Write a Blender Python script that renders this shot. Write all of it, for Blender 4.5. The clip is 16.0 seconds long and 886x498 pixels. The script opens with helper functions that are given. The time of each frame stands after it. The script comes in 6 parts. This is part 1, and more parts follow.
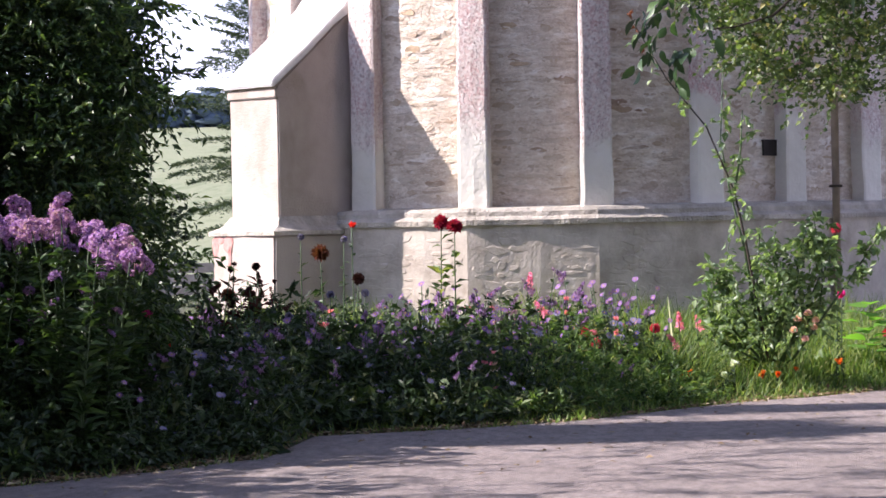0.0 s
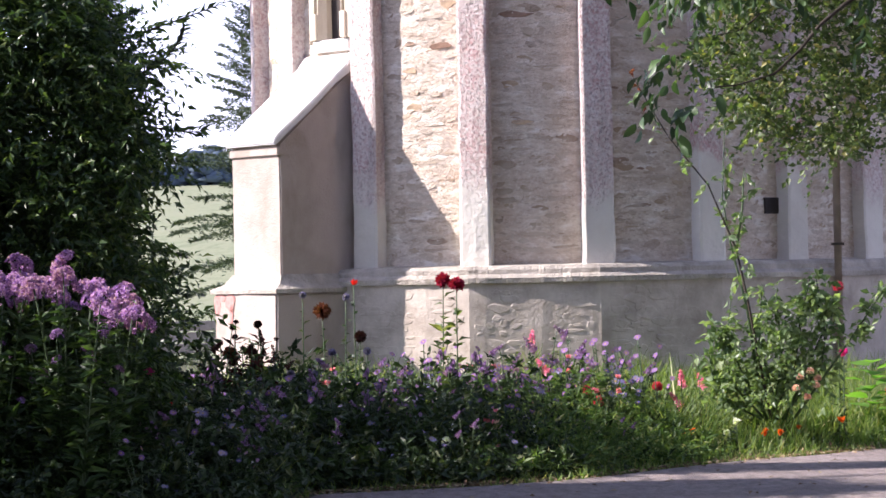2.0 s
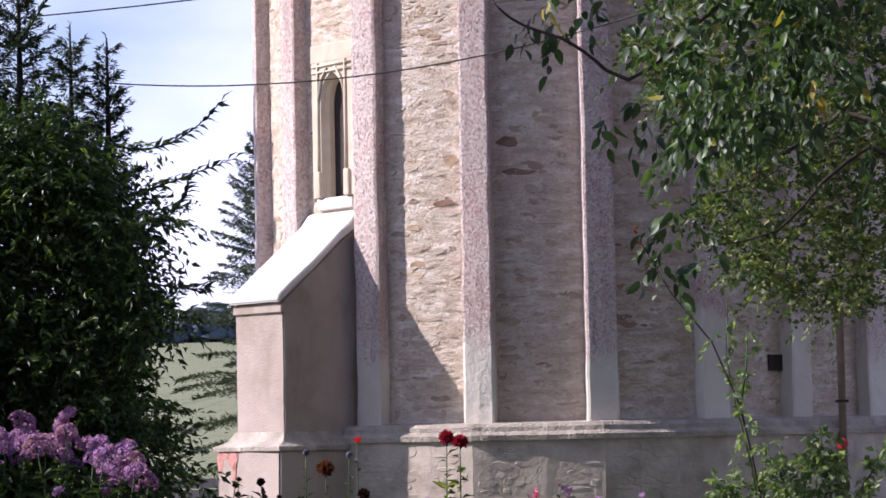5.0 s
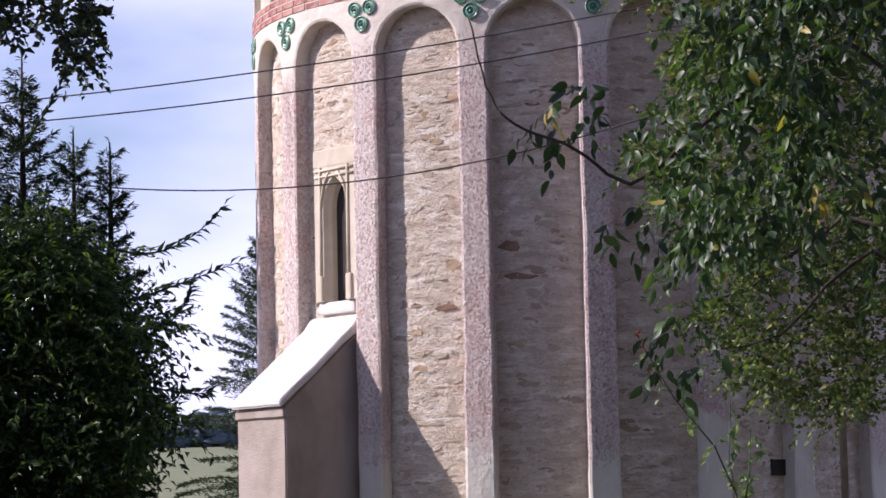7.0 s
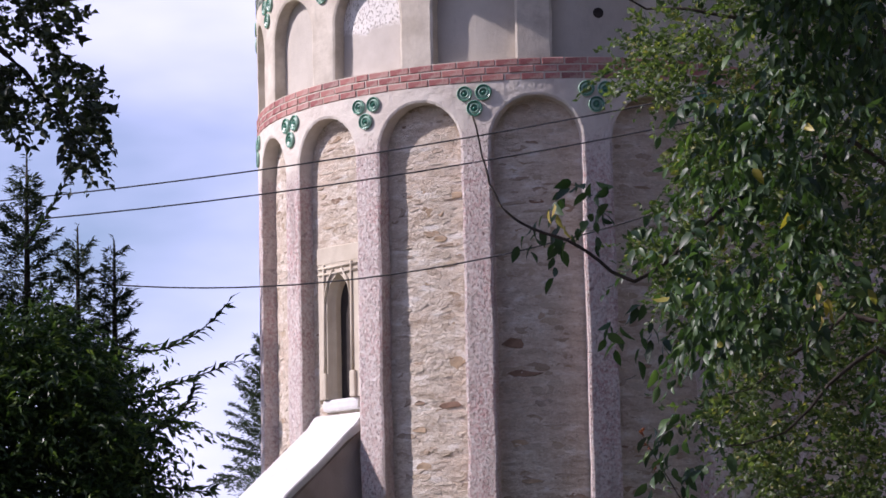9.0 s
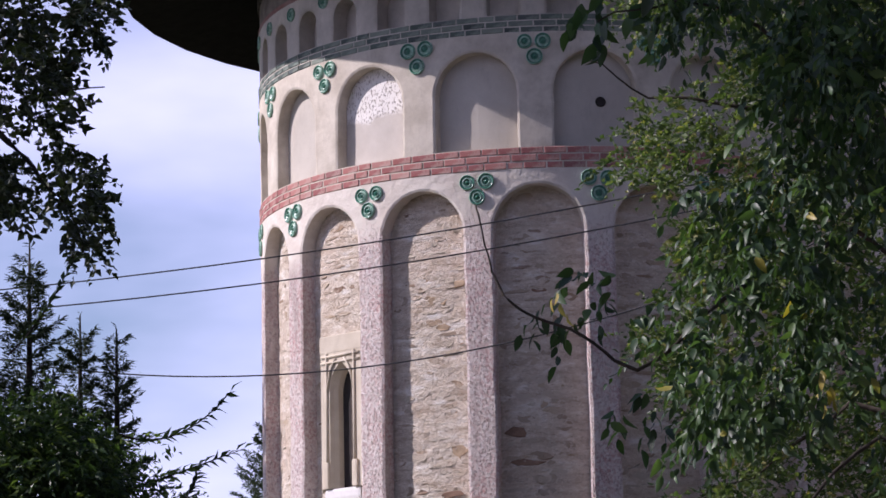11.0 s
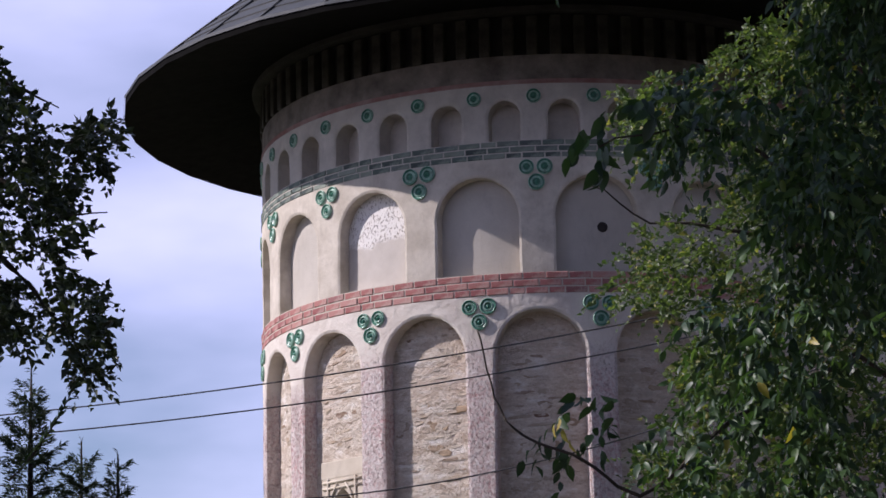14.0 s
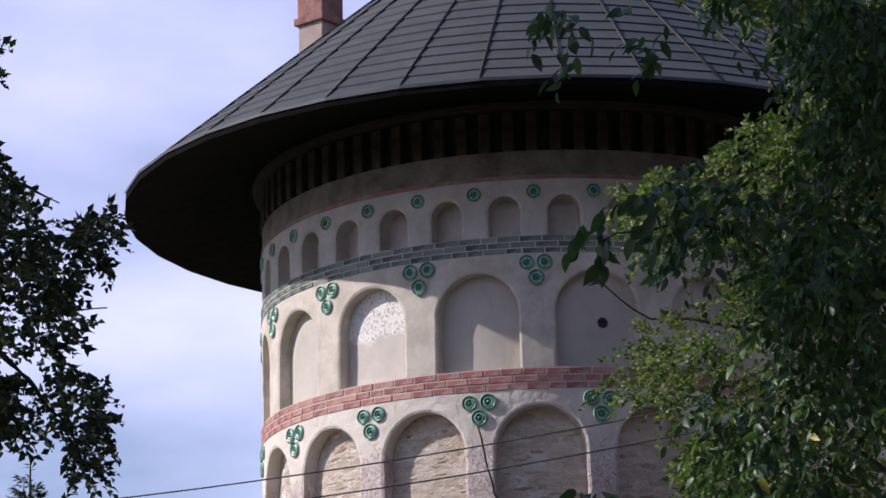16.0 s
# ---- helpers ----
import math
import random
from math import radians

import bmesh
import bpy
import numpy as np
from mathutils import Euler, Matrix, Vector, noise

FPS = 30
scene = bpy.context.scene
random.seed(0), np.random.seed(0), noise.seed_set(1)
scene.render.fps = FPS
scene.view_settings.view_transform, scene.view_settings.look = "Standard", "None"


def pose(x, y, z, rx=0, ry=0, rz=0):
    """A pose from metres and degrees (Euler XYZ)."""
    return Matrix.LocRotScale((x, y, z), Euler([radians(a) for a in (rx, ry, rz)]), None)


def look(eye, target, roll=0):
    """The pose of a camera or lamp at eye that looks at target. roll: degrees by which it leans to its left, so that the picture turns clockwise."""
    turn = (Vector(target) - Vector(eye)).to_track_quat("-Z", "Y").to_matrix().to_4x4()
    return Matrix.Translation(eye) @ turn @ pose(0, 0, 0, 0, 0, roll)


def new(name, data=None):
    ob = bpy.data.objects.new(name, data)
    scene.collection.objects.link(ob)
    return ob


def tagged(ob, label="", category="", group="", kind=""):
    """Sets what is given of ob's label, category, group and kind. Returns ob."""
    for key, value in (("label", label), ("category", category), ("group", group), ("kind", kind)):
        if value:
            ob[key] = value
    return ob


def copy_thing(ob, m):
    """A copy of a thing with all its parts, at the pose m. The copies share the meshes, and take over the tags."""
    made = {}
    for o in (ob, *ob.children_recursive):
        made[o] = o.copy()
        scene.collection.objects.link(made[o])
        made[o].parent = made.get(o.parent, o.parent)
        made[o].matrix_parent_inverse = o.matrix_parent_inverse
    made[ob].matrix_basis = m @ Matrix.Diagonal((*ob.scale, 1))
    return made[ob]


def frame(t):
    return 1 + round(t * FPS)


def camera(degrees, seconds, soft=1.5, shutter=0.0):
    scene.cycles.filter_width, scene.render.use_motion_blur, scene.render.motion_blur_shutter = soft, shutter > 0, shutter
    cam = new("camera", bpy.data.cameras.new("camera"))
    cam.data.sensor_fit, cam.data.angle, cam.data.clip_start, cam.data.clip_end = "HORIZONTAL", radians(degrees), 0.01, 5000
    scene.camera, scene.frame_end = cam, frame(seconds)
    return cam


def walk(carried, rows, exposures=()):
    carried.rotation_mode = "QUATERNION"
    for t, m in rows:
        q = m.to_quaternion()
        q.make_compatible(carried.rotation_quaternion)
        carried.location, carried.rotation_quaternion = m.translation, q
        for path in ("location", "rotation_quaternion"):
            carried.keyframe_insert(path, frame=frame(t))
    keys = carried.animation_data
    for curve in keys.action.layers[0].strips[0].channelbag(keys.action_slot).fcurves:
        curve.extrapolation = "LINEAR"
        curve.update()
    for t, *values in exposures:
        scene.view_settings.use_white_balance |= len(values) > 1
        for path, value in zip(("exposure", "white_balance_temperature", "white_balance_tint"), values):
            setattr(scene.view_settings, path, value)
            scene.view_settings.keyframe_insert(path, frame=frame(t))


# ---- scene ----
cam = camera(18.98, 16.0, soft=1.6)
EYE = Vector((0, 0, 1.6))
# seconds, turn to the right, tilt up (degrees): a tripod head that tilts slowly up the apse
TILT = [(0, 0.000, -0.581), (0.5, -0.004, -0.536), (1, 0.019, -0.298), (1.5, -0.022, 0.268),
        (2, -0.016, 0.672), (2.5, -0.040, 1.195), (3, -0.035, 1.789), (3.5, -0.032, 2.319),
        (4, -0.028, 2.850), (6.5, -0.022, 5.838), (7, -0.025, 6.324), (7.5, -0.028, 6.888),
        (8, -0.009, 7.390), (8.5, -0.010, 7.813), (9, -0.068, 8.428), (11.5, -0.080, 10.843),
        (12, -0.068, 11.385), (12.5, -0.078, 11.818), (13, -0.040, 12.257), (13.5, -0.046, 12.657),
        (14, -0.075, 13.051), (14.5, -0.075, 13.515), (15, -0.065, 14.208), (15.5, -0.052, 14.709),
        (16, -0.031, 15.115)]


def aim(turn, tilt):
    a, e = radians(turn), radians(tilt)
    return look(EYE, EYE + Vector((math.sin(a) * math.cos(e), math.cos(a) * math.cos(e), math.sin(e))), -1.20)


walk(cam, [(t, aim(a, e)) for t, a, e in TILT], exposures=[(0, 1.66, 6200, 20), (1.0, 1.70, 6200, 20), (2.0, 1.62, 6200, 21), (3.5, 1.20, 6150, 23), (6.5, 0.66, 6150, 25), (9.0, 0.42, 6030, 26), (12.0, 0.27, 5980, 25), (14.5, 0.17, 5980, 21), (16.0, 0.30, 6050, 18)])

# ---- light ----
SUN_TURN, SUN_HIGH = radians(-88.0), radians(34.6)
TO_SUN = Vector((math.sin(SUN_TURN) * math.cos(SUN_HIGH), -math.cos(SUN_TURN) * math.cos(SUN_HIGH), math.sin(SUN_HIGH)))
sun = new("sun", bpy.data.lights.new("sun", "SUN"))
sun.data.energy, sun.data.angle, sun.data.color = 4.1, radians(0.55), (1.0, 0.93, 0.84)
sun.matrix_world = look((0, 0, 40), Vector((0, 0, 40)) - TO_SUN)


def build_world():
    w = bpy.data.worlds.new("sky")
    scene.world = w
    w.use_nodes = True
    nt = w.node_tree
    nt.nodes.clear()
    out, bg = nt.nodes.new("ShaderNodeOutputWorld"), nt.nodes.new("ShaderNodeBackground")
    sky = nt.nodes.new("ShaderNodeTexSky")
    sky.sky_type, sky.sun_disc = "NISHITA", False
    sky.sun_elevation, sky.sun_rotation = SUN_HIGH, radians(270)
    sky.dust_density, sky.ozone_density = 0.6, 3.0
    tc, mp = nt.nodes.new("ShaderNodeTexCoord"), nt.nodes.new("ShaderNodeMapping")
    mp.inputs["Scale"].default_value = (2.2, 2.2, 6.0)
    nz = nt.nodes.new("ShaderNodeTexNoise")
    nz.inputs["Scale"].default_value, nz.inputs["Detail"].default_value, nz.inputs["Roughness"].default_value = 2.0, 5, 0.45
    ramp = nt.nodes.new("ShaderNodeValToRGB")
    ramp.color_ramp.elements[0].position, ramp.color_ramp.elements[1].position = 0.28, 0.70
    mix = nt.nodes.new("ShaderNodeMix")
    mix.data_type = "RGBA"
    mix.inputs["B"].default_value = (13.7, 13.6, 18.5, 1)
    nt.links.new(tc.outputs["Generated"], mp.inputs["Vector"])
    nt.links.new(mp.outputs["Vector"], nz.inputs["Vector"])
    nt.links.new(nz.outputs["Fac"], ramp.inputs["Fac"])
    # thin cloud and haze, thickest towards the horizon
    sep, low = nt.nodes.new("ShaderNodeSeparateXYZ"), nt.nodes.new("ShaderNodeMapRange")
    low.inputs["From Min"].default_value, low.inputs["From Max"].default_value = 0.1, 0.75
    low.inputs["To Min"].default_value, low.inputs["To Max"].default_value = 0.82, 0.12
    mul = nt.nodes.new("ShaderNodeMath")
    mul.operation = "MULTIPLY"
    nt.links.new(tc.outputs["Generated"], sep.inputs["Vector"])
    nt.links.new(sep.outputs["Z"], low.inputs["Value"])
    nt.links.new(ramp.outputs["Color"], mul.inputs[0])
    nt.links.new(low.outputs["Result"], mul.inputs[1])
    nt.links.new(mul.outputs["Value"], mix.inputs["Factor"])
    nt.links.new(sky.outputs["Color"], mix.inputs["A"])
    nt.links.new(mix.outputs["Result"], bg.inputs["Color"])
    bg.inputs["Strength"].default_value = 0.076
    nt.links.new(bg.outputs["Background"], out.inputs["Surface"])


build_world()


# ---- materials ----
class Mat:
    """A node material under construction: a Principled shader and short ways to add noise, ramps, mixes and bumps."""

    def __init__(self, name, rough=0.8, metal=0.0, spec=0.4):
        self.m = bpy.data.materials.new(name)
        self.m.use_nodes = True
        self.nt = self.m.node_tree
        self.b = self.nt.nodes["Principled BSDF"]
        self.b.inputs["Roughness"].default_value, self.b.inputs["Metallic"].default_value = rough, metal
        self.b.inputs["Specular IOR Level"].default_value = spec
        self.co = self.nt.nodes.new("ShaderNodeTexCoord").outputs["Object"]

    def node(self, kind, **sockets):
        n = self.nt.nodes.new(kind)
        for k, v in sockets.items():
            n.inputs[k].default_value = v
        return n

    def link(self, a, b):
        self.nt.links.new(a, b)

    def where(self, sx, sy, sz):
        n = self.node("ShaderNodeMapping", Scale=(sx, sy, sz))
        self.link(self.co, n.inputs["Vector"])
        return n.outputs["Vector"]

    def noise(self, scale, detail=4, rough=0.55, at=None):
        n = self.node("ShaderNodeTexNoise", Scale=scale, Detail=detail, Roughness=rough)
        self.link(at or self.co, n.inputs["Vector"])
        return n.outputs["Fac"]

    def cells(self, scale, at=None):
        n = self.node("ShaderNodeTexVoronoi", Scale=scale)
        self.link(at or self.co, n.inputs["Vector"])
        return n.outputs["Distance"]

    def ramp(self, fac, stops):
        n = self.nt.nodes.new("ShaderNodeValToRGB")
        while len(n.color_ramp.elements) < len(stops):
            n.color_ramp.elements.new(0.5)
        for e, (pos, col) in zip(n.color_ramp.elements, stops):
            e.position = pos
            e.color = (*col, 1) if isinstance(col, tuple) else (col, col, col, 1)
        self.link(fac, n.inputs["Fac"])
        return n.outputs["Color"]

    def mix(self, fac, a, b, how="MIX"):
        n = self.nt.nodes.new("ShaderNodeMix")
        n.data_type, n.blend_type = "RGBA", how
        for sock, v in (("Factor", fac), ("A", a), ("B", b)):
            if isinstance(v, (int, float)):
                n.inputs[sock].default_value = v
            elif isinstance(v, tuple):
                n.inputs[sock].default_value = (*v, 1)
            else:
                self.link(v, n.inputs[sock])
        return n.outputs["Result"]

    def height(self):
        n = self.nt.nodes.new("ShaderNodeSeparateXYZ")
        self.link(self.co, n.inputs["Vector"])
        return n.outputs["Z"]

    def math(self, op, a, b):
        n = self.nt.nodes.new("ShaderNodeMath")
        n.operation = op
        for i, v in enumerate((a, b)):
            if isinstance(v, (int, float)):
                n.inputs[i].default_value = v
            else:
                self.link(v, n.inputs[i])
        return n.outputs["Value"]

    def island(self):
        return self.nt.nodes.new("ShaderNodeNewGeometry").outputs["Random Per Island"]

    def each(self):
        return self.nt.nodes.new("ShaderNodeObjectInfo").outputs["Random"]

    def colour(self, c):
        if isinstance(c, tuple):
            self.b.inputs["Base Color"].default_value = (*c, 1)
        else:
            self.link(c, self.b.inputs["Base Color"])
        return self

    def bump(self, h, strength, dist=0.02):
        n = self.node("ShaderNodeBump", Strength=strength, Distance=dist)
        self.link(h, n.inputs["Height"])
        self.link(n.outputs["Normal"], self.b.inputs["Normal"])
        return self


def mat_mortar():
    m = Mat("rubble mortar", 0.92)
    flat = m.where(1.6, 1.6, 4.5)
    a = m.ramp(m.noise(2.2, 6, 0.6, flat), [(0.27, (0.40, 0.305, 0.22)), (0.42, (0.58, 0.48, 0.375)), (0.56, (0.70, 0.61, 0.50)), (0.66, (0.84, 0.79, 0.72)), (0.8, (0.66, 0.55, 0.44))])
    c = m.mix(m.ramp(m.noise(1.1, 3), [(0.45, 0.0), (0.7, 0.45)]), a, (0.62, 0.47, 0.36))
    c = m.mix(m.ramp(m.noise(24, 5, 0.8, m.where(1, 1, 1.5)), [(0.50, 0.0), (0.64, 0.6)]), c, (0.84, 0.78, 0.70))
    c = m.mix(m.ramp(m.noise(17, 4, 0.7, m.where(0.8, 0.8, 2.2)), [(0.36, 0.5), (0.46, 0.0)]), c, (0.36, 0.27, 0.195))
    h = m.mix(0.4, m.noise(8, 8, 0.72, m.where(1.5, 1.5, 2.4)), m.noise(38, 5, 0.7))
    return m.colour(c).bump(h, 1.0, 0.05).m


def mat_stone(each):
    m = Mat("rubble stone", 0.9)
    pick = m.each() if each else m.island()
    base = m.ramp(pick, [(0.0, (0.36, 0.27, 0.195)), (0.2, (0.47, 0.375, 0.28)), (0.5, (0.60, 0.52, 0.42)), (0.75, (0.52, 0.41, 0.29)), (0.93, (0.40, 0.29, 0.195)), (1.0, (0.27, 0.185, 0.13))])
    c = m.mix(m.ramp(m.noise(3.5, 5, 0.6), [(0.44, 0.0), (0.64, 0.6)]), base, (0.66, 0.575, 0.485))
    h = m.mix(0.5, m.noise(14, 6, 0.7, m.where(1, 1, 1.6)), m.noise(60, 3))
    return m.colour(c).bump(h, 1.0, 0.04).m


def mat_pocked():
    """Old pink lime plaster, pecked all over, with a smooth pale repair on the foot of the pilasters."""
    m = Mat("pecked pink plaster", 0.93)
    pink = m.ramp(m.noise(1.3, 5, 0.6), [(0.30, (0.56, 0.265, 0.24)), (0.42, (0.58, 0.37, 0.34)), (0.54, (0.66, 0.52, 0.47)), (0.70, (0.54, 0.37, 0.36))])
    pits = m.ramp(m.noise(40, 3, 0.6, m.where(1.3, 1.3, 0.75)), [(0.37, 0.0), (0.43, 1.0)])
    grain = m.noise(26, 6, 0.75)
    pink = m.mix(m.ramp(grain, [(0.42, 0.0), (0.55, 0.85)]), pink, (0.80, 0.73, 0.68))
    c = m.mix(m.math("MULTIPLY", m.math("SUBTRACT", 1.0, pits), 0.5), pink, (0.34, 0.23, 0.225))
    c = m.mix(m.ramp(m.noise(34, 3, 0.6), [(0.34, 0.10), (0.46, 0.0)]), c, (0.42, 0.32, 0.30))
    c = m.mix(m.ramp(m.noise(2.6, 5, 0.65, m.where(1.6, 1.6, 0.22)), [(0.50, 0.0), (0.66, 0.55)]), c, (0.40, 0.32, 0.285))
    low = m.math("ADD", m.height(), m.math("MULTIPLY", m.noise(1.3, 4), 1.9))
    rep = m.ramp(m.math("SUBTRACT", low, 3.05), [(0.36, 1.0), (0.64, 0.0)])
    high = m.ramp(m.math("ADD", m.math("MULTIPLY", m.height(), 0.1), m.math("MULTIPLY", m.noise(2.0, 4), 0.10)), [(0.735, 0.0), (0.77, 1.0)])
    smooth = m.ramp(m.noise(1.6, 5, 0.6), [(0.3, (0.60, 0.56, 0.49)), (0.7, (0.72, 0.68, 0.60))])
    plain = m.mix(m.math("MAXIMUM", rep, high), m.math("ADD", m.math("MULTIPLY", pits, 0.6), m.math("MULTIPLY", grain, 0.5)), m.math("ADD", m.math("MULTIPLY", m.noise(8, 5), 0.4), 0.5))
    c = m.mix(rep, c, smooth)
    c = m.mix(high, c, m.ramp(m.noise(2.4, 5, 0.65), [(0.3, (0.58, 0.50, 0.43)), (0.6, (0.70, 0.64, 0.56)), (0.8, (0.62, 0.49, 0.44))]))
    return m.colour(c).bump(plain, 1.0, 0.05).m


def mat_plaster(name, lo, hi, scale=1.5, strength=0.35, deep=0.02):
    m = Mat(name, 0.9)
    c = m.ramp(m.noise(scale, 6, 0.62), [(0.3, lo), (0.68, hi)])
    c = m.mix(m.ramp(m.noise(scale * 4, 4, 0.7, m.where(1, 1, 0.4)), [(0.55, 0.0), (0.8, 0.35)]), c, (lo[0] * 0.62, lo[1] * 0.60, lo[2] * 0.60))
    return m.colour(c).bump(m.mix(0.5, m.noise(7, 7, 0.7), m.noise(35, 4)), strength, deep).m


def mat_pecked_white():
    """Lime plaster whose upper half is white and pecked with small pits."""
    m = Mat("pecked white plaster", 0.93)
    c = m.ramp(m.noise(2.0, 6, 0.6), [(0.3, (0.50, 0.45, 0.39)), (0.68, (0.64, 0.585, 0.52))])
    high = m.math("ADD", m.height(), m.math("MULTIPLY", m.noise(2.6, 4), 0.5))
    where = m.ramp(m.math("SUBTRACT", high, 8.17), [(0.56, 0.0), (0.62, 1.0)])
    pits = m.ramp(m.noise(36, 3, 0.6, m.where(1.3, 1.3, 0.8)), [(0.38, 0.0), (0.44, 1.0)])
    hole = m.math("MULTIPLY", where, m.math("SUBTRACT", 1.0, pits))
    c = m.mix(where, c, (0.84, 0.80, 0.75))
    c = m.mix(m.math("MULTIPLY", hole, 0.75), c, (0.36, 0.29, 0.26))
    h = m.math("SUBTRACT", m.math("MULTIPLY", m.noise(14, 5), 0.3), hole)
    return m.colour(c).bump(h, 0.8, 0.02).m


def mat_buttress():
    m = Mat("buttress render", 0.9)
    c = m.ramp(m.noise(1.5, 6, 0.62), [(0.3, (0.33, 0.27, 0.225)), (0.68, (0.45, 0.385, 0.335))])
    wet = m.ramp(m.noise(2.6, 4, 0.6, m.where(1, 1, 0.45)), [(0.50, 0.0), (0.68, 0.6)])
    c = m.mix(m.math("MULTIPLY", wet, 0.85), c, (0.25, 0.20, 0.15))
    return m.colour(m.mix(m.ramp(m.noise(0.9, 3, 0.5), [(0.48, 0.0), (0.56, 0.5)]), c, (0.48, 0.40, 0.36))).bump(m.mix(0.5, m.noise(6, 5), m.noise(40, 4)), 0.6, 0.03).m


def mat_brick(name, stops, smear=(0.50, 0.39, 0.33)):
    m = Mat(name, 0.88)
    c = m.ramp(m.each(), stops)
    c = m.mix(m.ramp(m.noise(9, 5, 0.7), [(0.45, 0.0), (0.62, 0.7)]), c, smear)
    return m.colour(c).bump(m.noise(40, 5), 0.5, 0.012).m


def mat_plain(name, col, rough=0.7, metal=0.0, vary=0.25, scale=8, spec=0.4, strength=0.2):
    m = Mat(name, rough, metal, spec)
    c = m.ramp(m.noise(scale, 5, 0.6), [(0.3, tuple(v * (1 - vary) for v in col)), (0.7, tuple(min(1, v * (1 + vary)) for v in col))])
    return m.colour(c).bump(m.noise(scale * 4, 4), strength, 0.01).m


def mat_leaf(name, stops, glow=0.35, rough=0.45, each=False, spec=0.35):
    """Leaves: a glossy face and a share of light let through."""
    m = Mat(name, rough, 0.0, spec)
    c = m.ramp(m.each() if each else m.island(), stops)
    m.colour(c)
    t = m.nt.nodes.new("ShaderNodeBsdfTranslucent")
    m.link(m.mix(1.0, c, (1.6, 1.8, 0.7), "MULTIPLY"), t.inputs["Color"])
    s = m.nt.nodes.new("ShaderNodeMixShader")
    s.inputs["Fac"].default_value = glow
    m.link(m.b.outputs["BSDF"], s.inputs[1])
    m.link(t.outputs["BSDF"], s.inputs[2])
    m.link(s.outputs["Shader"], m.nt.nodes["Material Output"].inputs["Surface"])
    return m.m


MORTAR, STONE, STONE_PIECE = mat_mortar(), mat_stone(False), mat_stone(True)
POCKED = mat_pocked()
PECKED_WHITE = mat_pecked_white()
PALE = mat_plaster("pale lime plaster", (0.42, 0.38, 0.325), (0.62, 0.565, 0.49), 3.0)
WHITE = mat_plaster("white lime plaster", (0.44, 0.385, 0.31), (0.68, 0.615, 0.52), 3.4, 0.35, 0.02)
SMOOTH = mat_plaster("smooth niche plaster", (0.43, 0.39, 0.335), (0.55, 0.505, 0.44), 1.6, 0.25)
CEMENT = mat_plaster("smooth white cement", (0.60, 0.58, 0.56), (0.74, 0.72, 0.69), 2.5, 0.3)
BUTTRESS = mat_buttress()
PLINTH = mat_plaster("rough plinth render", (0.34, 0.285, 0.23), (0.58, 0.51, 0.435), 3.2, 0.5, 0.022)
LEDGE = mat_plaster("worn stone ledge", (0.30, 0.265, 0.22), (0.58, 0.52, 0.445), 3.6, 1.0, 0.06)
RED_BRICK = mat_brick("faded red brick", [(0.0, (0.30, 0.10, 0.095)), (0.5, (0.40, 0.155, 0.135)), (0.85, (0.48, 0.25, 0.215)), (1.0, (0.22, 0.085, 0.085))])
GREEN_BRICK = mat_brick("green glazed brick", [(0.0, (0.06, 0.075, 0.07)), (0.4, (0.11, 0.145, 0.125)), (0.7, (0.25, 0.28, 0.23)), (1.0, (0.07, 0.085, 0.09))], (0.30, 0.34, 0.28))
GLAZE = mat_plain("green glazed ceramic", (0.032, 0.155, 0.095), 0.28, 0.0, 0.5, 18, 0.6)
GLAZE_RIM = mat_plain("pale green glaze", (0.26, 0.42, 0.32), 0.4, 0.0, 0.4, 22, 0.5)
RED_LINE = mat_plaster("faded red paint", (0.26, 0.105, 0.095), (0.38, 0.27, 0.235), 3.4, 0.4)
WINDOW_STONE = mat_plaster("cream window stone", (0.50, 0.43, 0.33), (0.63, 0.56, 0.45), 3.0, 0.25)
DARK = mat_plain("dark interior", (0.03, 0.024, 0.022), 0.9, 0, 0.3)
OLD_WOOD = mat_plain("dark weathered wood", (0.06, 0.045, 0.035), 0.8, 0, 0.4, 12)
SHEET = mat_plain("grey roof sheet", (0.070, 0.073, 0.077), 0.62, 0.25, 0.18, 3.5, 0.4, 0.12)
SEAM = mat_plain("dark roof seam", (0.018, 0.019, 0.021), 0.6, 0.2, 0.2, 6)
# boards coloured near black to hold the shade under the overhang
SOFFIT = mat_plain("soffit boards in painted shade", (0.007, 0.0065, 0.006), 0.95, 0, 0.4, 7, 0.05)
# eave shade is put into these three plasters; the second is also stained
FRIEZE = mat_plaster("frieze plaster in painted shade", (0.02, 0.018, 0.016), (0.05, 0.044, 0.037), 3, 0.4)
STAINED_SHADED = mat_plaster("stained upper plaster in painted shade", (0.12, 0.10, 0.083), (0.27, 0.232, 0.192), 4.0, 0.5)
DENTIL = mat_plaster("dentil plaster in painted shade", (0.03, 0.027, 0.02), (0.08, 0.07, 0.055), 5.0, 0.5)
# shadow line at each sheet lap, painted on the lip face
LAP_SHADE = mat_plain("roof sheet lap shadow", (0.014, 0.0145, 0.016), 0.7, 0.2, 0.2, 6)
CHIM = mat_plaster("chimney render", (0.26, 0.19, 0.165), (0.40, 0.31, 0.27), 3.0, 0.5)
CHIM_BRICK = mat_plaster("worn chimney brick", (0.16, 0.075, 0.06), (0.34, 0.17, 0.14), 7.0, 0.7)
PIPE = mat_plain("painted downpipe", (0.42, 0.33, 0.27), 0.5, 0.3, 0.25, 5)
WIRE = mat_plain("dark cable", (0.03, 0.028, 0.03), 0.6, 0)
PAINT_RED = mat_plain("old red paint stain", (0.50, 0.235, 0.205), 0.9, 0, 0.4, 9)
